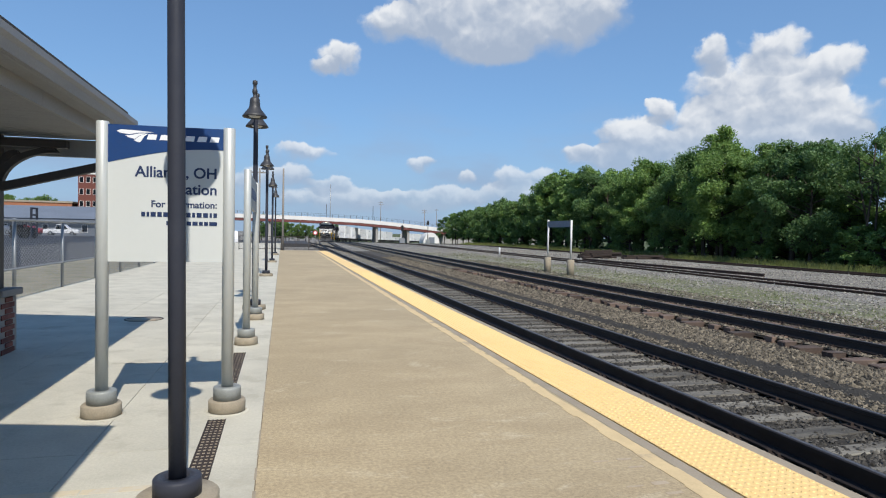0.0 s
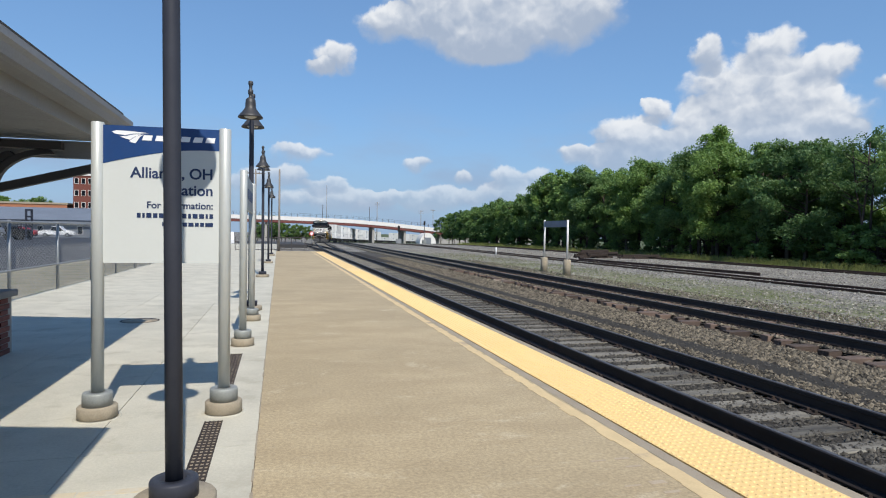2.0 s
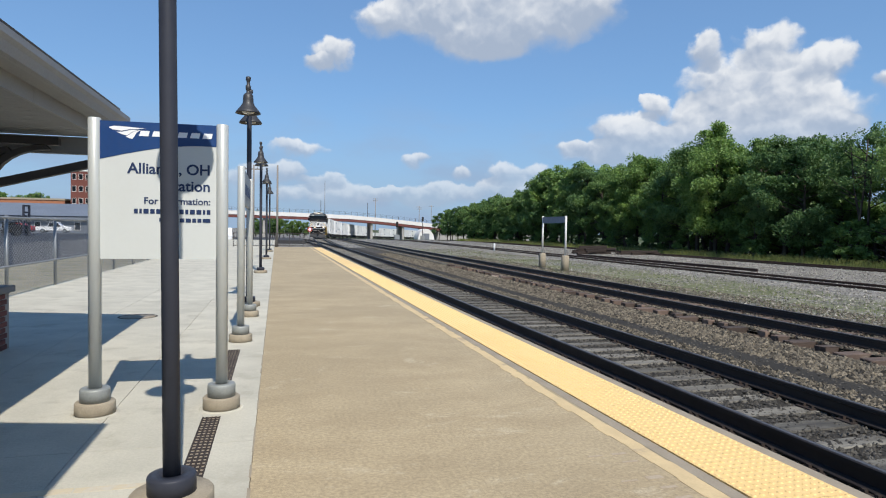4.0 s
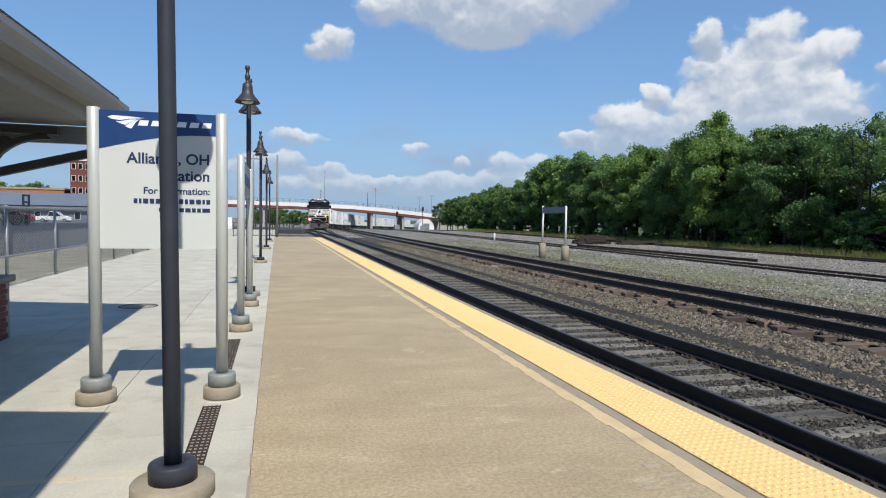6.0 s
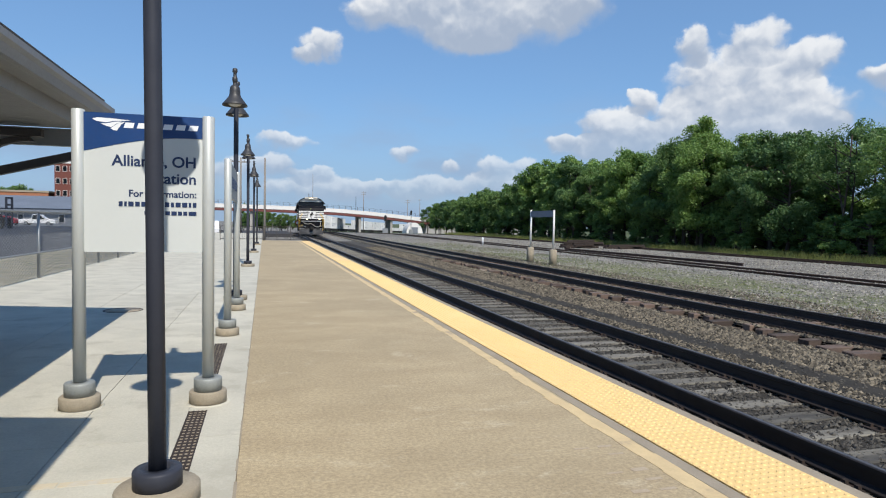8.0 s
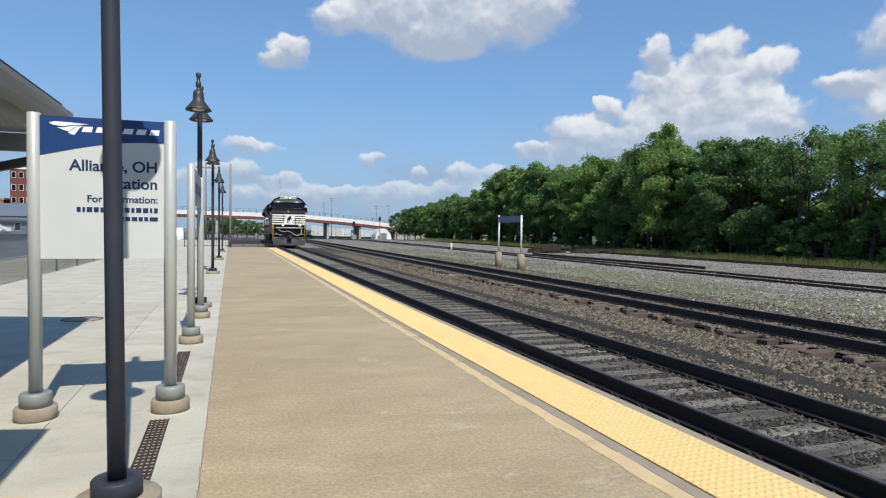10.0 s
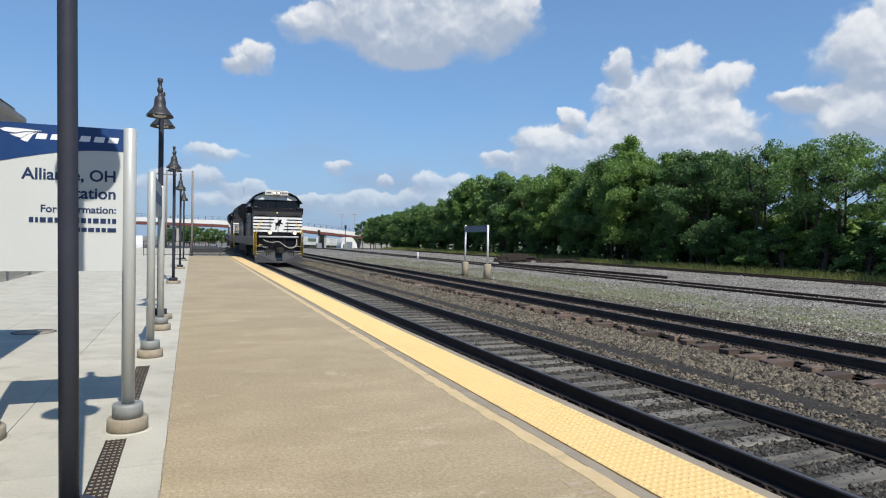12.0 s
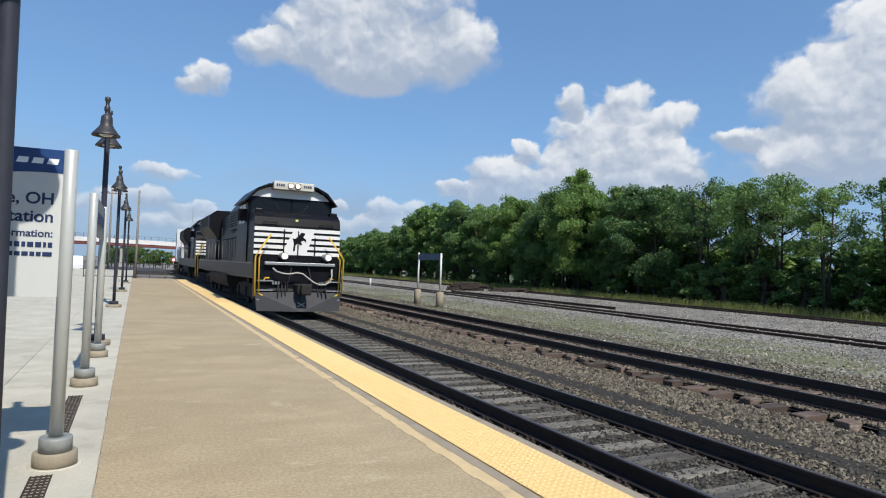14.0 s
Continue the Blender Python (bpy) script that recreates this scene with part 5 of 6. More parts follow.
def tree_parts(seed, h, kind="dense", count=300, size=0.10):
    """A tree: trunk, limbs, and a crown of many small leaves in flattened tiers round the tips of the limbs."""
    rs, rn = random.Random(seed), np.random.RandomState(seed)
    trunk = B()
    lean = (rs.uniform(-0.35, 0.35), rs.uniform(-0.35, 0.35))
    stems = [(0, 0, lean[0], lean[1])]
    if kind == "airy":
        stems += [(rs.uniform(-0.5, 0.5), rs.uniform(-0.9, 0.9), rs.uniform(-1.0, 1.0), rs.uniform(-1.4, 1.4)) for k in range(2)]
    for sx, sy, lx, ly in stems:
        tube(trunk, [(sx, sy, -0.4), (sx + lx * 0.25, sy + ly * 0.2, h * 0.25), (sx + lx * 0.6, sy + ly * 0.7, h * 0.55), (sx + lx, sy + ly, h * 0.88)], 0.17 if kind != "airy" else 0.12, 7, 0.04)
    tips = []
    low, many = {"airy": (0.42, 17), "bush": (0.02, 26)}.get(kind, (0.14, 26))
    for i in range(many):
        f = (i + rs.random()) / many
        z0 = h * (low + (0.80 - low) * f)
        sx, sy, lx, ly = stems[i % len(stems)]
        g = min(z0 / (h * 0.88), 1.0)
        ox, oy = sx + lx * g, sy + ly * g
        a = rs.uniform(0, 6.28)
        wide = (0.30 - 0.20 * abs(f - 0.42)) if kind != "spire" else 0.22 * (1.15 - f)
        reach = h * wide * rs.uniform(0.55, 1.05)
        tip = (ox + math.cos(a) * reach, oy + math.sin(a) * reach, z0 + h * rs.uniform(0.03, 0.13))
        tube(trunk, [(ox, oy, z0 - h * 0.03), ((ox + tip[0]) / 2, (oy + tip[1]) / 2, z0 + (tip[2] - z0) * 0.3), tip], 0.055, 5, 0.015)
        tips.append((tip, h * rs.uniform(0.065, 0.105)))
    sx, sy, lx, ly = stems[0]
    for i in range(4 if kind != "spire" else 2):
        tips.append(((sx + lx + rs.uniform(-1, 1) * h * 0.08, sy + ly + rs.uniform(-1, 1) * h * 0.08, h * rs.uniform(0.84, 0.93)), h * rs.uniform(0.055, 0.085)))
    tris = []
    for (cx, cy, cz), r in tips:
        for k in range(3):
            a, q = rs.uniform(0, 6.28), r * rs.uniform(0.3, 1.0)
            at = (cx + math.cos(a) * q, cy + math.sin(a) * q, cz + rs.uniform(-0.7, 0.6) * r)
            tris.append(leaves(rn, int(count * rs.uniform(0.6, 1.3)), at, r * rs.uniform(0.6, 1.0), rs.uniform(0.6, 0.9), size))
    verts = np.concatenate(tris).reshape(-1, 3)
    faces = np.arange(len(verts)).reshape(-1, 3)
    return mesh_of("trunk", trunk, M["bark"]), quick("crown", verts.tolist(), faces.tolist(), M["leaf"])


# height of the wood's upper edge above the platform, along the track
WOOD_TOP = ((0, 8.6), (18, 8.6), (21, 8.5), (24, 7.9), (26, 9.0), (29, 9.3), (36, 9.3), (40, 9.7), (43, 9.8), (47, 10.6), (52.5, 11.0), (54.5, 10.4), (57, 8.9), (60, 9.4), (63.3, 10.4), (69, 9.6), (73, 10.8), (80, 11.4), (86, 11.4), (90, 10.4), (99, 8.2), (114, 8.2), (130, 7.4), (149, 6.0))


def build_trees():
    rs = random.Random(21)
    spots = []

    def top_at(y):
        return float(np.interp(y, [a for a, b in WOOD_TOP], [b for a, b in WOOD_TOP])) + 0.5 + dip(y)

    y = 8.0
    while y < 150:
        near = "airy" if y < 37 else "dense" if y < 76 else "far"
        spots.append((36.0 + rs.uniform(-0.9, 0.9), y + rs.uniform(-0.8, 0.8), top_at(y) * rs.uniform(0.94, 1.0), near))
        if y > 33:
            spots.append((40.3 + rs.uniform(-1.0, 1.0), y + 1.7 + rs.uniform(-1.0, 1.0), top_at(y + 1.7) * rs.uniform(0.84, 1.02), "dense" if y < 62 else "far"))
        if 44 < y < 120:
            spots.append((44.8 + rs.uniform(-1.0, 1.0), y + rs.uniform(-1.0, 1.0), top_at(y) * rs.uniform(0.86, 1.03), "far"))
        y += 3.3 + max(y - 40, 0) * 0.014
    spots += [(36.3, 50.0, 12.7, "spire"), (36.6, 62.9, 10.9, "dense"), (36.4, 84.5, 12.0, "far")]
    spots += [(-12 + rs.uniform(-1, 1) + k * 2.1, 270 + rs.uniform(-2, 8), rs.uniform(6.5, 8.5), "far") for k in range(17)]
    spots += [(-79, 205, 13, "far"), (-73, 208, 13.5, "far"), (-68.5, 206, 12, "far"), (-12, 285, 12, "far"), (-5, 290, 12.5, "far")]
    looks = {"dense": (5, 300, 0.105, "broad green tree in the wood beside the yard"), "airy": (4, 165, 0.10, "tall open tree with bare trunks and high tiers of leaves"),
             "far": (4, 110, 0.17, "green tree in the wood beside the yard"), "spire": (1, 240, 0.105, "narrow green tree rising above the wood")}
    models = {}
    for kind, (n, count, size, label) in looks.items():
        models[kind] = []
        for k in range(n):
            t = thing("tree", label, "tree", pose(0, 0, 0), "trees beside the yard")
            trunk, crown = tree_parts(100 + k + 10 * len(models), 10.0, kind, count, size)
            part("trunk", trunk, None, t)
            part("crown", crown, None, t)
            models[kind].append([t, False])
    turn = collections.Counter()
    for x, y, h, kind in spots:
        slot = models[kind][turn[kind] % len(models[kind])]
        turn[kind] += 1
        wide = h / 10 * rs.uniform(0.92, 1.12)
        m = pose(x, y, -0.5 - dip(y), 0, 0, rs.uniform(0, 360)) @ Matrix.Diagonal((wide, wide, h / 10, 1))
        tree = slot[0] if not slot[1] else copy_thing(slot[0], pose(0, 0, 0))
        slot[1] = True
        tree.matrix_basis = m


build_trees()


def build_undergrowth():
    """Tall grass and weeds along the foot of the trees."""
    rn = np.random.RandomState(4)
    for name, n, x0, x1, y0, y1, h0, h1, label in (
            ("tall_grass", 30000, 31.4, 34.8, 8, 120, 0.18, 0.6, "tall grass and weeds along the foot of the trees"),
            ("weeds", 15000, 9.4, 15.2, 9, 60, 0.03, 0.10, "low yellow green weeds in the yard gravel")):
        verts, faces = [], []
        cx, cy = rn.uniform(x0, x1, n // 12), rn.uniform(y0, y1, n // 12)
        for i in range(n):
            j = i % len(cx)
            x, y = cx[j] + rn.normal() * 0.35, cy[j] + rn.normal() * 0.5
            h, a, w = rn.uniform(h0, h1), rn.uniform(0, 6.28), 0.008 + 0.012 * rn.rand()
            lx, ly = rn.normal() * h * 0.25, rn.normal() * h * 0.25
            z = -0.48 - dip(y)
            k = len(verts)
            verts += [(x - w * math.cos(a), y - w * math.sin(a), z), (x + w * math.cos(a), y + w * math.sin(a), z), (x + lx * 0.5, y + ly * 0.5, z + h * 0.6), (x + lx, y + ly, z + h)]
            faces += [(k, k + 1, k + 2), (k, k + 2, k + 3)]
        tagged(new(name, quick(name, verts, faces, M["grass"])), label, "grass", kind="stuff")
    bushes = thing("bush", "low leafy undergrowth below the trees", "bush", pose(35.6, 14, -0.5), "undergrowth")
    trunk, crown = tree_parts(300, 3.2, "bush", 60, 0.10)
    part("stem", trunk, None, bushes)
    part("crown", crown, None, bushes)
    rs = random.Random(12)
    thicket = [(35.4 + rs.uniform(-0.6, 1.6), 8 + i * 2.9, rs.uniform(0.6, 1.15)) for i in range(40)]
    thicket += [(38.4 + rs.uniform(-0.8, 0.8), 9 + i * 2.6, rs.uniform(1.15, 1.7)) for i in range(18)]
    thicket += [(43.0 + rs.uniform(-1, 1), 10 + i * 3.0, rs.uniform(1.2, 1.7)) for i in range(14)]
    for x, y, s in thicket:
        c = copy_thing(bushes, pose(0, 0, 0))
        c.matrix_basis = pose(x, y, -0.5 - dip(y), 0, 0, rs.uniform(0, 360)) @ Matrix.Diagonal((s * 1.35, s * 1.35, s, 1))


build_undergrowth()

# ---- the train ----
FRONT_14, SPEED = 21.1, 9.43
LOCO_LEN, CAR_LEN = 22.6, 21.6


def front_at(t):
    return FRONT_14 + SPEED * (14.0 - t)


def rolling(t, behind, length):
    """The pose of a vehicle whose front is that far behind the train's front."""
    s = front_at(t) + behind
    a, b = line_at(s + length * 0.18), line_at(s + length * 0.82)
    d = b - a
    o = line_at(s)
    mid = (a + b) / 2 - d.normalized() * length / 2
    return pose(mid.x, mid.y, mid.z, math.degrees(math.atan2(d.z, math.hypot(d.x, d.y))), 0, math.degrees(math.atan2(-d.x, d.y)))


def bogie(parent, y, axles, wheels):
    bm = B()
    for x in (-1.08, 1.08):
        prism(bm, [(y - 2.3, 0.55), (y - 2.0, 0.42), (y + 2.0, 0.42), (y + 2.3, 0.55), (y + 2.1, 0.85), (y + 0.8, 0.95), (y - 0.8, 0.95), (y - 2.1, 0.85)], "x", x - 0.1, x + 0.1)
        for k in axles:
            box(bm, x - 0.16, x + 0.16, y + k - 0.22, y + k + 0.22, 0.36, 0.78, 0.03)
    box(bm, -1.0, 1.0, y - 0.4, y + 0.4, 0.5, 0.95)
    truck = part("truck", bm, M["grime"], parent, "grimy six-wheel truck frame")
    for k in axles:
        bm = B()
        for x in (-0.755, 0.755):
            tube(bm, [(x - 0.07, 0, 0), (x + 0.07, 0, 0)], 0.53, 20)
        tube(bm, [(-0.8, 0, 0), (0.8, 0, 0)], 0.09, 8)
        wheels.append((part("wheelset", bm, M["rail"], truck, "", pose(0, y + k, 0.53)), y + k))


def locomotive(name, label, lit, wheels):
    """A six-axle freight engine; its front is at y = 0 and looks along -y, rail heads are at z = 0."""
    L = LOCO_LEN
    loco = thing(name, label, "locomotive", None, "engines of the train")
    bm = B()
    prism(bm, [(0.9, 1.20), (0.9, 1.75), (L - 0.9, 1.75), (L - 0.9, 1.20), (L - 5.5, 1.15), (5.5, 1.15)], "x", -1.5, 1.5)
    part("underframe", bm, M["loco"], loco)
    # plow and pilot
    bm = B()
    for s in (-1, 1):
        v = [bm.verts.new(p) for p in ((0, 0.05, 0.12), (s * 1.42, 0.42, 0.12), (s * 1.5, 0.5, 0.74), (0, 0.32, 0.78), (0, 0.45, 0.12), (s * 1.42, 0.6, 0.12), (s * 1.5, 0.62, 0.74), (0, 0.5, 0.78))]
        for q in ((0, 1, 2, 3), (4, 7, 6, 5), (0, 4, 5, 1), (3, 2, 6, 7), (1, 5, 6, 2)):
            bm.faces.new([v[i] for i in q])
    part("plow", bm, M["plow"], loco, "grey steel plow")
    bm = B()
    box(bm, -1.5, 1.5, 0.58, 0.98, 0.55, 1.75)
    pilot = part("pilot", bm, M["loco"], loco)
    bm = B()
    box(bm, -1.22, 1.22, 0.40, 0.60, 1.68, 1.79, 0.02)
    part("anticlimber", bm, M["zinc"], loco, "grey steel bar across the pilot")
    bm = B()
    box(bm, -0.2, 0.2, -0.12, 0.6, 0.72, 1.06, 0.05)
    box(bm, -0.12, 0.24, -0.34, -0.1, 0.70, 1.08, 0.06)
    part("coupler", bm, M["grime"], loco, "grimy knuckle coupler")
    for s in (-1, 1):
        for k, z in enumerate((0.5, 0.82, 1.14)):
            bm = B()
            box(bm, s * 1.18 - 0.26, s * 1.18 + 0.26, 0.44, 0.62, z - 0.02, z + 0.02)
            part("step", bm, M["zinc"], loco)
    hoses = [[(-0.95, 0.4, 1.58), (-0.85, 0.34, 1.48), (-0.65, 0.3, 1.41), (-0.4, 0.28, 1.39), (-0.15, 0.28, 1.44), (0.05, 0.27, 1.41), (0.22, 0.26, 1.28), (0.42, 0.25, 1.13), (0.65, 0.24, 1.04), (0.85, 0.25, 1.05), (1.02, 0.28, 1.16), (1.1, 0.33, 1.36), (1.1, 0.4, 1.6)]]
    for h in hoses:
        bm = B()
        tube(bm, h, 0.028, 6)
        part("hose", bm, M["hose"], loco, "pale worn air hose")
    for x in (-0.75, -0.62, -0.5, 0.62, 0.75, 0.9):
        bm = B()
        tube(bm, [(x, 0.5, 1.1), (x, 0.36, 0.95), (x * 1.02, 0.34, 0.55)], 0.025, 6)
        part("hose", bm, M["tyre"], loco)
    # yellow grab rails at the front corners
    for s in (-1, 1):
        bm = B()
        tube(bm, [(s * 1.50, 0.46, 0.62), (s * 1.53, 0.44, 1.95), (s * 1.35, 0.5, 2.25), (s * 1.02, 0.62, 2.72)], 0.028, 6)
        tube(bm, [(s * 1.38, 0.46, 0.68), (s * 1.40, 0.44, 1.92), (s * 1.30, 0.5, 2.1)], 0.024, 6)
        tube(bm, [(s * 1.38, 0.46, 0.70), (s * 1.2, 0.44, 0.62), (s * 0.72, 0.44, 0.60)], 0.022, 6)
        part("grab_rail", bm, M["yellow"], loco, "yellow grab rail")
        bm = B()
        tube(bm, [(s * 1.50, L - 0.46, 0.62), (s * 1.53, L - 0.44, 1.95), (s * 1.3, L - 0.6, 2.75)], 0.028, 6)
        part("grab_rail", bm, M["yellow"], loco, "yellow grab rail")
    # nose: lower box, then sloping up to the cab windows
    bm = B()
    prism(bm, [(0.98, 1.75), (0.98, 3.08), (1.06, 3.36), (1.35, 3.54), (2.35, 3.66), (2.35, 1.75)], "x", -1.52, 1.52)
    nose = part("nose", bm, M["loco"], loco)
    # white stripes, the upper one unbroken, and a slanted white panel between the lower ones
    bm = B()
    prism(bm, [(-0.56, 2.05), (0.28, 2.05), (0.56, 2.87), (-0.20, 2.87)], "y", 0.966, 0.979)
    mark = part("mark_panel", bm, M["locowhite"], nose, "white panel with a dark mark")
    bm = B()
    prism(bm, [(-0.17, 2.18), (-0.10, 2.2), (-0.09, 2.4), (0.02, 2.5), (0.06, 2.4), (0.14, 2.42), (0.10, 2.55), (0.22, 2.58), (0.25, 2.5), (0.29, 2.6), (0.17, 2.7), (0.24, 2.8), (0.2, 2.86), (0.08, 2.84), (0.0, 2.72), (-0.12, 2.62), (-0.2, 2.66), (-0.15, 2.45)], "y", 0.958, 0.966)
    part("dark_mark", bm, M["loco"], mark)
    bm = B()
    box(bm, -1.52, 1.52, 0.966, 0.979, 2.872, 3.0)
    part("stripe", bm, M["locowhite"], nose, "white nose stripe")
    for k in range(4):
        z = 2.05 + k * 0.206
        la, lb, lc, ld = 0.439 * k * 0.206, 0.439 * (k * 0.206 + 0.122), 0.341 * k * 0.206, 0.341 * (k * 0.206 + 0.122)
        for x0, x1, x2, x3 in ((-1.52, -0.563 + la, -0.563 + lb, -1.52), (0.283 + lc, 1.52, 1.52, 0.283 + ld)):
            bm = B()
            prism(bm, [(x0, z), (x1, z), (x2, z + 0.122), (x3, z + 0.122)], "y", 0.966, 0.979)
            part("stripe", bm, M["locowhite"], nose, "white nose stripe")
    bm = B()
    box(bm, -0.45, 0.45, 0.955, 0.978, 1.76, 1.90, 0.004)
    part("number_bar", bm, M["loco"], nose)
    bm = B()
    box(bm, -0.02, 0.02, 0.94, 0.97, 1.78, 2.9)
    box(bm, -0.52, -0.48, 0.93, 0.967, 1.78, 2.95)
    box(bm, 0.58, 0.62, 0.93, 0.967, 1.78, 2.7)
    part("nose_door_frame", bm, M["loco"], nose)
    for x, z, w, mat in ((-0.06, 3.28, 0.045, "amber"), (-0.3, 3.05, 0.1, "locowhite")):
        bm = B()
        box(bm, x - w, x + w, 1.02, 1.15, z - 0.035, z + 0.035)
        part("nose_lamp" if mat == "amber" else "number_bar", bm, M[mat], nose)
    for x in (-0.55, 0.98):
        bm = B()
        tube(bm, [(x, 0.46, 2.0), (x, 0.97, 2.0)], 0.125, 16)
        house = part("ditch_light", bm, M["zinc"], loco, "lit ditch light")
        bm = B()
        tube(bm, [(x, 0.448, 2.0), (x, 0.459, 2.0)], 0.10, 16)
        part("lens", bm, M["ditch" if lit else "lens"], house)
    # fittings on the nose and pilot
    for s in (-1, 1):
        bm = B()
        box(bm, s * 1.34 - 0.14, s * 1.34 + 0.14, 1.28, 1.62, 3.40, 3.66, 0.04)
        part("sand_hatch", bm, M["loco"], nose)
        bm = B()
        tube(bm, [(s * 0.75, 0.96, 3.12), (s * 0.75, 0.92, 3.16), (s * 1.25, 0.92, 3.16), (s * 1.25, 0.96, 3.12)], 0.014, 6)
        part("grab_iron", bm, M["loco"], nose)
        bm = B()
        tube(bm, [(s * 0.35, 2.24, 3.58), (s * 0.62, 2.27, 3.95)], 0.012, 5)
        part("wiper", bm, M["tyre"], nose)
        bm = B()
        box(bm, s * 1.12 - 0.09, s * 1.12 + 0.09, 0.55, 0.60, 1.22, 1.26)
        box(bm, s * 1.12 - 0.09, s * 1.12 - 0.05, 0.55, 0.60, 1.10, 1.26)
        part("lift_bracket", bm, M["yellow"], pilot, "small yellow bracket")
        bm = B()
        tube(bm, [(s * 0.30, 0.50, 1.60), (s * 0.42, 0.46, 1.05), (s * 0.42, 0.46, 0.80), (s * 0.05, 0.46, 0.72)], 0.02, 6)
        part("cut_lever", bm, M["grime"], pilot)
        for k in range(3):
            bm = B()
            box(bm, s * (0.72 + 0.09 * k) - 0.03, s * (0.72 + 0.09 * k) + 0.03, 0.48, 0.60, 1.02, 1.12)
            part("hose_fitting", bm, M["zinc"], pilot)
    bm = B()
    box(bm, -0.75, 0.75, 0.60, 0.62, 1.20, 1.60)
    box(bm, -1.05, 1.05, 0.50, 0.58, 0.80, 0.88)
    part("buffer_plate", bm, M["plow"], pilot)
    bm = B()
    for a, b in (((-0.12, 0.28), (0.12, 0.42)), ((-0.12, 0.42), (0.12, 0.28))):
        tube(bm, [(a[0], 0.10, a[1]), (b[0], 0.10, b[1])], 0.022, 5)
    part("plow_mark", bm, M["hose"], loco, "worn pale cross on the plow")
    # cab
    bm = B()
    prism(bm, [(-1.56, 1.75), (1.56, 1.75), (1.56, 4.0), (1.25, 4.42), (0.85, 4.62), (-0.85, 4.62), (-1.25, 4.42), (-1.56, 4.0)], "y", 2.35, 4.9)
    cab = part("cab", bm, M["loco"], loco)
    bm = B()
    prism(bm, [(-1.72, 3.98), (-1.3, 4.46), (-0.88, 4.66), (0.88, 4.66), (1.3, 4.46), (1.72, 3.98), (1.66, 3.96), (1.26, 4.40), (0.85, 4.59), (-0.85, 4.59), (-1.26, 4.40), (-1.66, 3.96)], "y", 2.05, 5.0)
    part("cab_roof", bm, M["loco"], cab)
    bm = B()
    prism(bm, [(-1.44, 4.17), (1.44, 4.17), (1.24, 4.37), (0.84, 4.55), (-0.84, 4.55), (-1.24, 4.37)], "y", 2.30, 2.348)
    part("visor_panel", bm, M["locowhite"], cab, "white panel over the windscreen")
    for x0, x1 in ((-1.47, -0.03), (0.03, 1.47)):
        bm = B()
        v = [bm.verts.new(p) for p in ((x0, 2.25, 3.60), (x1, 2.25, 3.60), (x1, 2.32, 4.13), (x0, 2.32, 4.13), (x0, 2.36, 3.60), (x1, 2.36, 3.60), (x1, 2.36, 4.13), (x0, 2.36, 4.13))]
        for q in ((0, 1, 2, 3), (5, 4, 7, 6), (0, 4, 5, 1), (3, 2, 6, 7), (0, 3, 7, 4), (1, 5, 6, 2)):
            bm.faces.new([v[i] for i in q])
        part("windscreen", bm, M["glass"], cab, "dark windscreen pane")
    for s in (-1, 1):
        for y0, y1 in ((2.75, 3.55), (3.65, 4.35)):
            bm = B()
            box(bm, s * 1.565 - 0.01, s * 1.565 + 0.01, y0, y1, 3.2, 3.9)
            part("side_window", bm, M["glass"], cab)
        bm = B()
        box(bm, min(s * 1.56, s * 1.85), max(s * 1.56, s * 1.85), 2.7, 2.74, 3.25, 3.7)
        part("mirror", bm, M["loco"], cab)
    bm = B()
    box(bm, -0.74, 0.74, 1.95, 2.4, 4.46, 4.75, 0.02)
    board = part("number_board_box", bm, M["cream"], cab, "cream box with number boards and headlights")
    for x in (-0.50, 0.50):
        bm = B()
        box(bm, x - 0.19, x + 0.19, 1.94, 1.952, 4.53, 4.69)
        part("number_board", bm, M["lens"], board)
        bm = B()
        for k in range(4):
            box(bm, x - 0.15 + k * 0.08, x - 0.10 + k * 0.08, 1.934, 1.941, 4.56, 4.66)
        part("number_bars", bm, M["loco"], board)
    for x in (-0.13, 0.13):
        bm = B()
        tube(bm, [(x, 1.90, 4.61), (x, 1.96, 4.61)], 0.085, 16)
        part("headlight", bm, M["headlight" if lit else "lens"], board, "lit round headlight" if lit else "round headlight")
        bm = B()
        tube(bm, [(x, 1.915, 4.61), (x, 1.955, 4.61)], 0.118, 16)
        part("headlight_ring", bm, M["loco"], board)
    bm = B()
    for x, y in ((-0.1, 4.2), (0.05, 4.25), (0.2, 4.2)):
        tube(bm, [(x, y, 4.78), (x, y - 0.4, 4.8)], 0.03, 6, 0.08)
    tube(bm, [(0.05, 4.3, 4.6), (0.05, 4.3, 4.78)], 0.03, 6)
    part("horn", bm, M["loco"], cab)
    # long hood with doors, intakes and radiator wings
    bm = B()
    prism(bm, [(-0.95, 1.75), (0.95, 1.75), (0.95, 3.95), (0.6, 4.3), (-0.6, 4.3), (-0.95, 3.95)], "y", 4.9, 15.6)
    hood = part("hood", bm, M["loco"], loco)
    bm = B()
    prism(bm, [(-1.15, 1.75), (1.15, 1.75), (1.15, 3.0), (1.58, 3.6), (1.58, 4.25), (1.2, 4.52), (-1.2, 4.52), (-1.58, 4.25), (-1.58, 3.6), (-1.15, 3.0)], "y", 15.6, L - 1.4)
    part("radiator_section", bm, M["loco"], loco)
    bm = B()
    prism(bm, [(-1.5, 3.1), (1.5, 3.1), (1.5, 3.9), (1.1, 4.4), (-1.1, 4.4), (-1.5, 3.9)], "y", 5.0, 7.6)
    part("blower_housing", bm, M["loco"], loco)
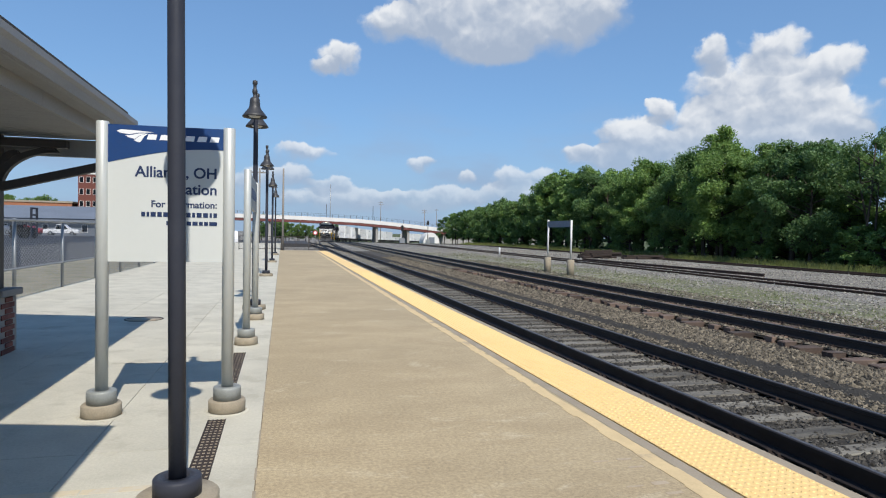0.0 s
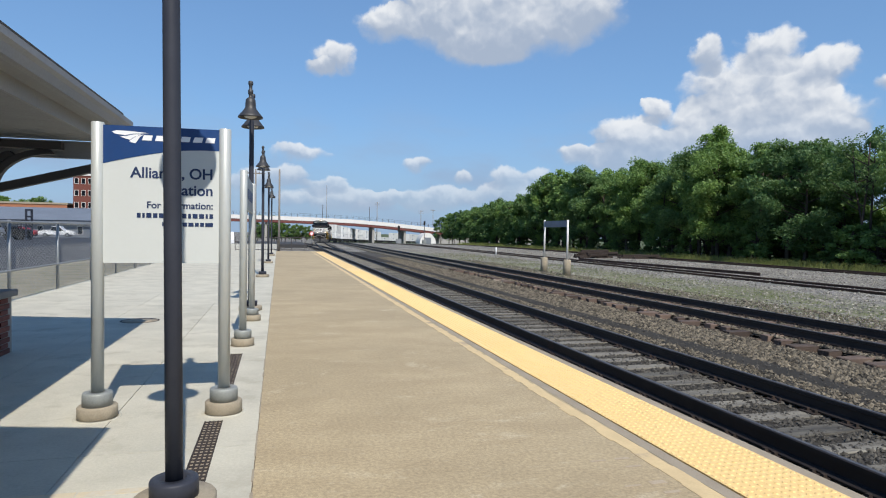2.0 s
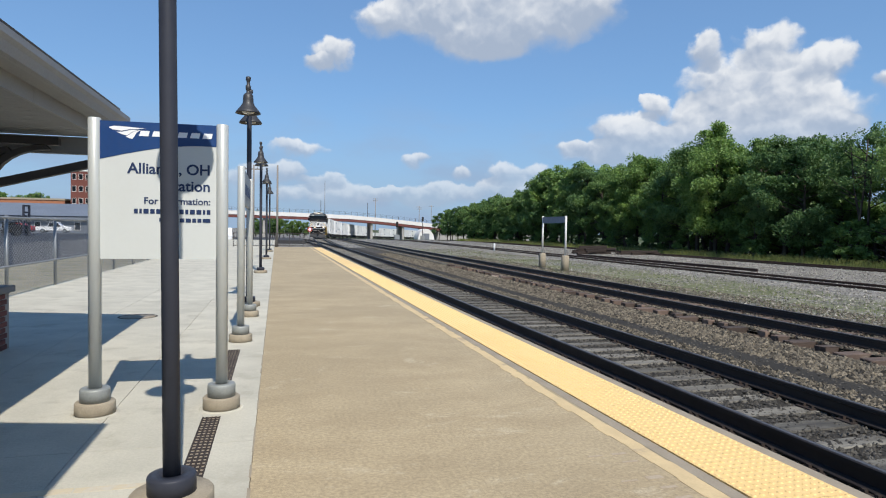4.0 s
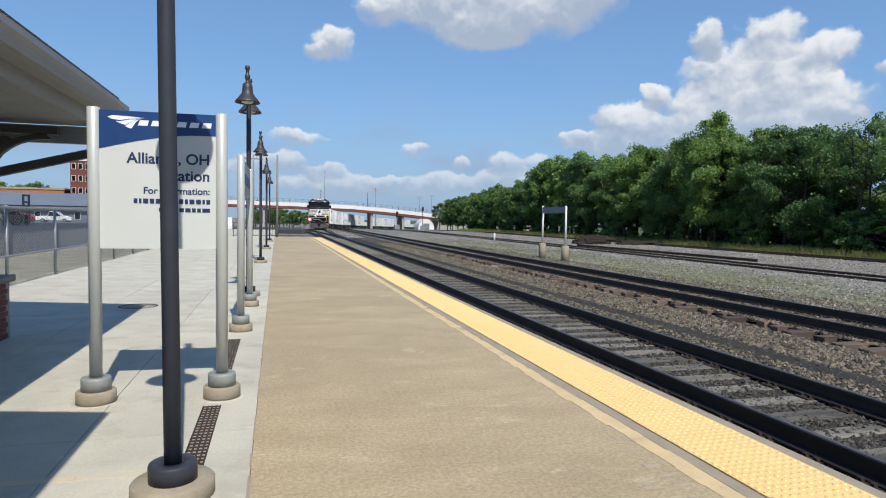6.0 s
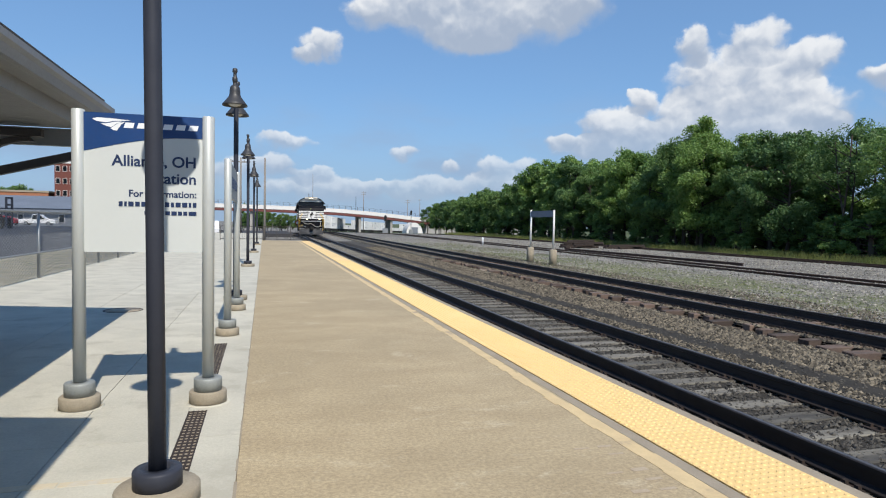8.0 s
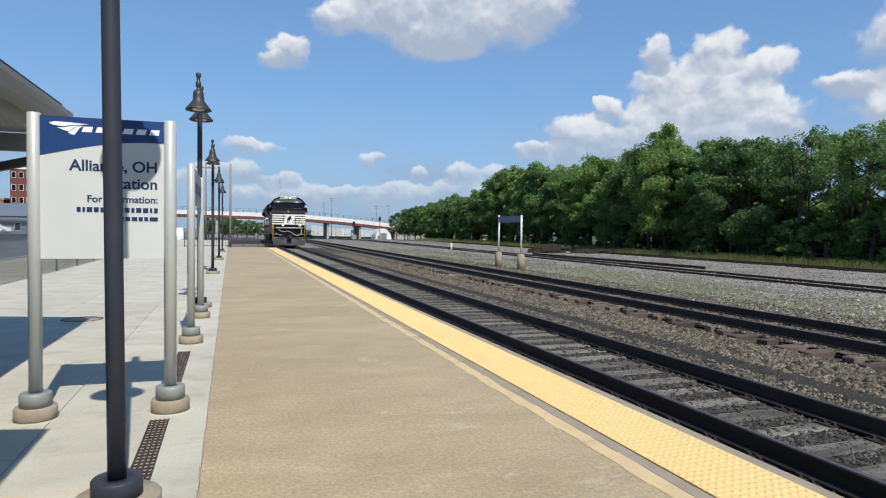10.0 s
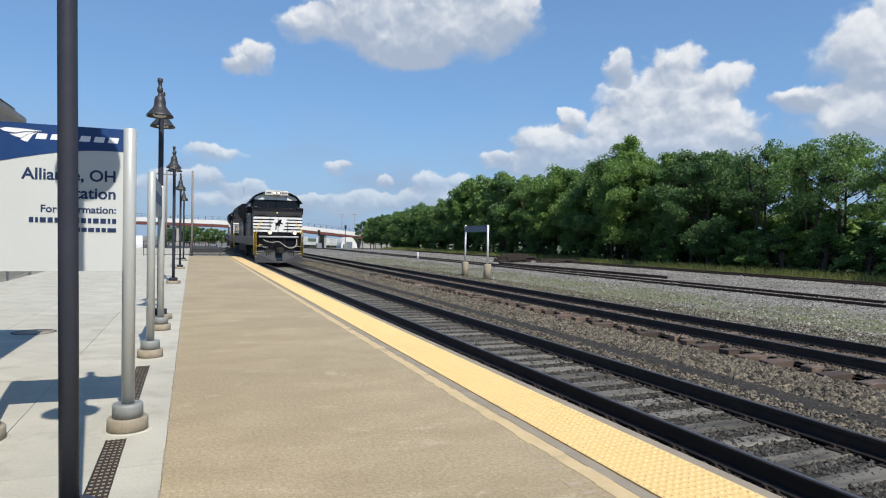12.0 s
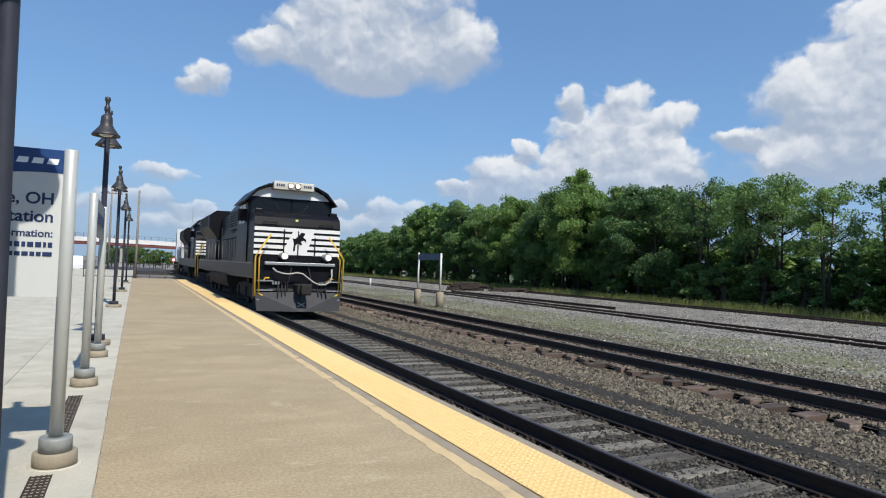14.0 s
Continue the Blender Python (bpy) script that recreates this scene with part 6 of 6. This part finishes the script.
    for k in range(12):
        for s in (-1, 1):
            bm = B()
            y = 5.3 + k * 0.84
            box(bm, s * 0.956 - 0.012, s * 0.956 + 0.012, y, y + 0.74, 1.95, 2.95)
            part("hood_door", bm, M["loco"], hood)
    for s in (-1, 1):
        for k in range(8):
            bm = B()
            box(bm, s * 1.585 - 0.01, s * 1.585 + 0.01, 16.0, L - 1.8, 3.66 + k * 0.07, 3.70 + k * 0.07)
            part("louvre", bm, M["grime"], loco)
        bm = B()
        tube(bm, [(s * 1.48, 5.0, 2.72), (s * 1.48, L - 1.2, 2.72)], 0.02, 6)
        part("handrail", bm, M["loco"], loco)
        for y in np.arange(5.2, L - 1.2, 1.55):
            bm = B()
            tube(bm, [(s * 1.48, y, 1.75), (s * 1.48, y, 2.72)], 0.018, 6)
            part("stanchion", bm, M["stanchion"], loco)
    for y in (9.5, 12.0):
        bm = B()
        lathe(bm, [(0.45, 4.28), (0.45, 4.42), (0.40, 4.46), (0.0001, 4.46)], 16, 0, y)
        part("roof_fan", bm, M["grime"], loco)
    for s in (-1, 1):
        for k in range(6):
            bm = B()
            box(bm, s * 1.505 - 0.012, s * 1.505 + 0.012, 5.15, 7.45, 3.2 + k * 0.11, 3.26 + k * 0.11)
            part("grille_slat", bm, M["grime"], loco)
        bm = B()
        box(bm, s * 1.51 - 0.02, s * 1.51 + 0.02, 1.2, LOCO_LEN - 1.2, 1.70, 1.76)
        part("sill_edge", bm, M["stanchion"], loco)
        bm = B()
        tube(bm, [(s * 1.3, 8.2, 1.3), (s * 1.3, 12.8, 1.3)], 0.17, 12)
        part("air_tank", bm, M["grime"], loco)
        for y in (6.2, 10.2, 14.2):
            bm = B()
            box(bm, s * 0.97 - 0.03, s * 0.97 + 0.03, y, y + 0.5, 3.1, 3.5)
            part("hood_hatch", bm, M["plow"], hood)
    # fuel tank
    bm = B()
    prism(bm, [(-1.4, 0.62), (-1.5, 0.9), (-1.5, 1.2), (1.5, 1.2), (1.5, 0.9), (1.4, 0.62), (0.9, 0.40), (-0.9, 0.40)], "y", 7.7, 14.6)
    part("fuel_tank", bm, M["grime"], loco)
    bogie(loco, 4.4, (-1.85, 0, 1.85), wheels)
    bogie(loco, L - 4.4, (-1.85, 0, 1.85), wheels)
    return loco


def well_car(wheels):
    car = thing("well_car", "dark low well car of the freight train", "freight car", None, "container cars of the train")
    bm = B()
    prism(bm, [(0.3, 0.9), (2.6, 0.9), (3.2, 0.35), (CAR_LEN - 3.2, 0.35), (CAR_LEN - 2.6, 0.9), (CAR_LEN - 0.3, 0.9), (CAR_LEN - 0.3, 1.2), (CAR_LEN - 3, 1.25), (3, 1.25), (0.3, 1.2)], "x", -1.45, 1.45)
    part("body", bm, M["grime"], car)
    for y in (1.6, CAR_LEN - 1.6):
        bm = B()
        for k in (-0.85, 0.85):
            for x in (-0.755, 0.755):
                tube(bm, [(x - 0.07, y + k, 0.42), (x + 0.07, y + k, 0.42)], 0.42, 12)
        box(bm, -1.1, 1.1, y - 1.2, y + 1.2, 0.4, 0.75)
        part("truck", bm, M["grime"], car)
    return car


def container(h):
    """A ribbed steel box with doors and corner posts."""
    c = thing("container", "white corrugated freight container on the train", "container", None, "containers of the train")
    ln = 16.0
    bm = B()
    box(bm, -1.2, 1.2, 0, ln, 0, h)
    part("box", bm, M["box"], c)
    for s in (-1, 1):
        bm = B()
        for k in range(40):
            y = 0.25 + k * 0.39
            box(bm, s * 1.215 - 0.015, s * 1.215 + 0.015, y, y + 0.2, 0.12, h - 0.12)
        part("ribs", bm, M["box"], c)
        bm = B()
        box(bm, s * 1.235 - 0.005, s * 1.235 + 0.005, 1.2, 3.0, h - 0.9, h - 0.5)
        part("mark_bar", bm, M["letter"], c)
    for x in (-0.6, -0.25, 0.25, 0.6):
        bm = B()
        tube(bm, [(x, -0.03, 0.1), (x, -0.03, h - 0.1)], 0.025, 6)
        part("lock_rod", bm, M["zinc"], c)
    return c


WHEELS = []
lead = locomotive("locomotive", "black freight locomotive with white nose stripes and lit headlights", True, WHEELS)
trailing = locomotive("locomotive", "black freight locomotive with white stripes, second in the train", False, [])
TRAIN = [(lead, 0.0, LOCO_LEN, 0.0), (trailing, LOCO_LEN + 0.4, LOCO_LEN, 0.0)]
first_car, first_box = well_car([]), container(2.65)
gap = 2 * (LOCO_LEN + 0.4)
skip = random.Random(3)
for i in range(21):
    car = first_car if i == 0 else copy_thing(first_car, pose(0, 0, 0))
    TRAIN.append((car, gap, CAR_LEN, 0.0))
    for level in (0.38, 3.05):
        if level > 1 and i in (0, 7, 12):
            continue
        b = first_box if i == 0 and level < 1 else copy_thing(first_box, pose(0, 0, 0))
        TRAIN.append((b, gap, CAR_LEN, level))
    gap += CAR_LEN + 0.5


def motions():
    times = [k * 0.5 for k in range(29)]
    for ob, behind, length, up in TRAIN:
        lift = pose(0, 2.8, up) if up else pose(0, 0, 0)
        walk(ob, [(t, rolling(t, behind, length) @ lift) for t in times])
    steps = [k / 15 for k in range(211)]
    for wheel, y in WHEELS:
        walk(wheel, [(t, pose(0, y, 0.53) @ Matrix.Rotation(SPEED * t / 0.53, 4, "X")) for t in steps])


motions()
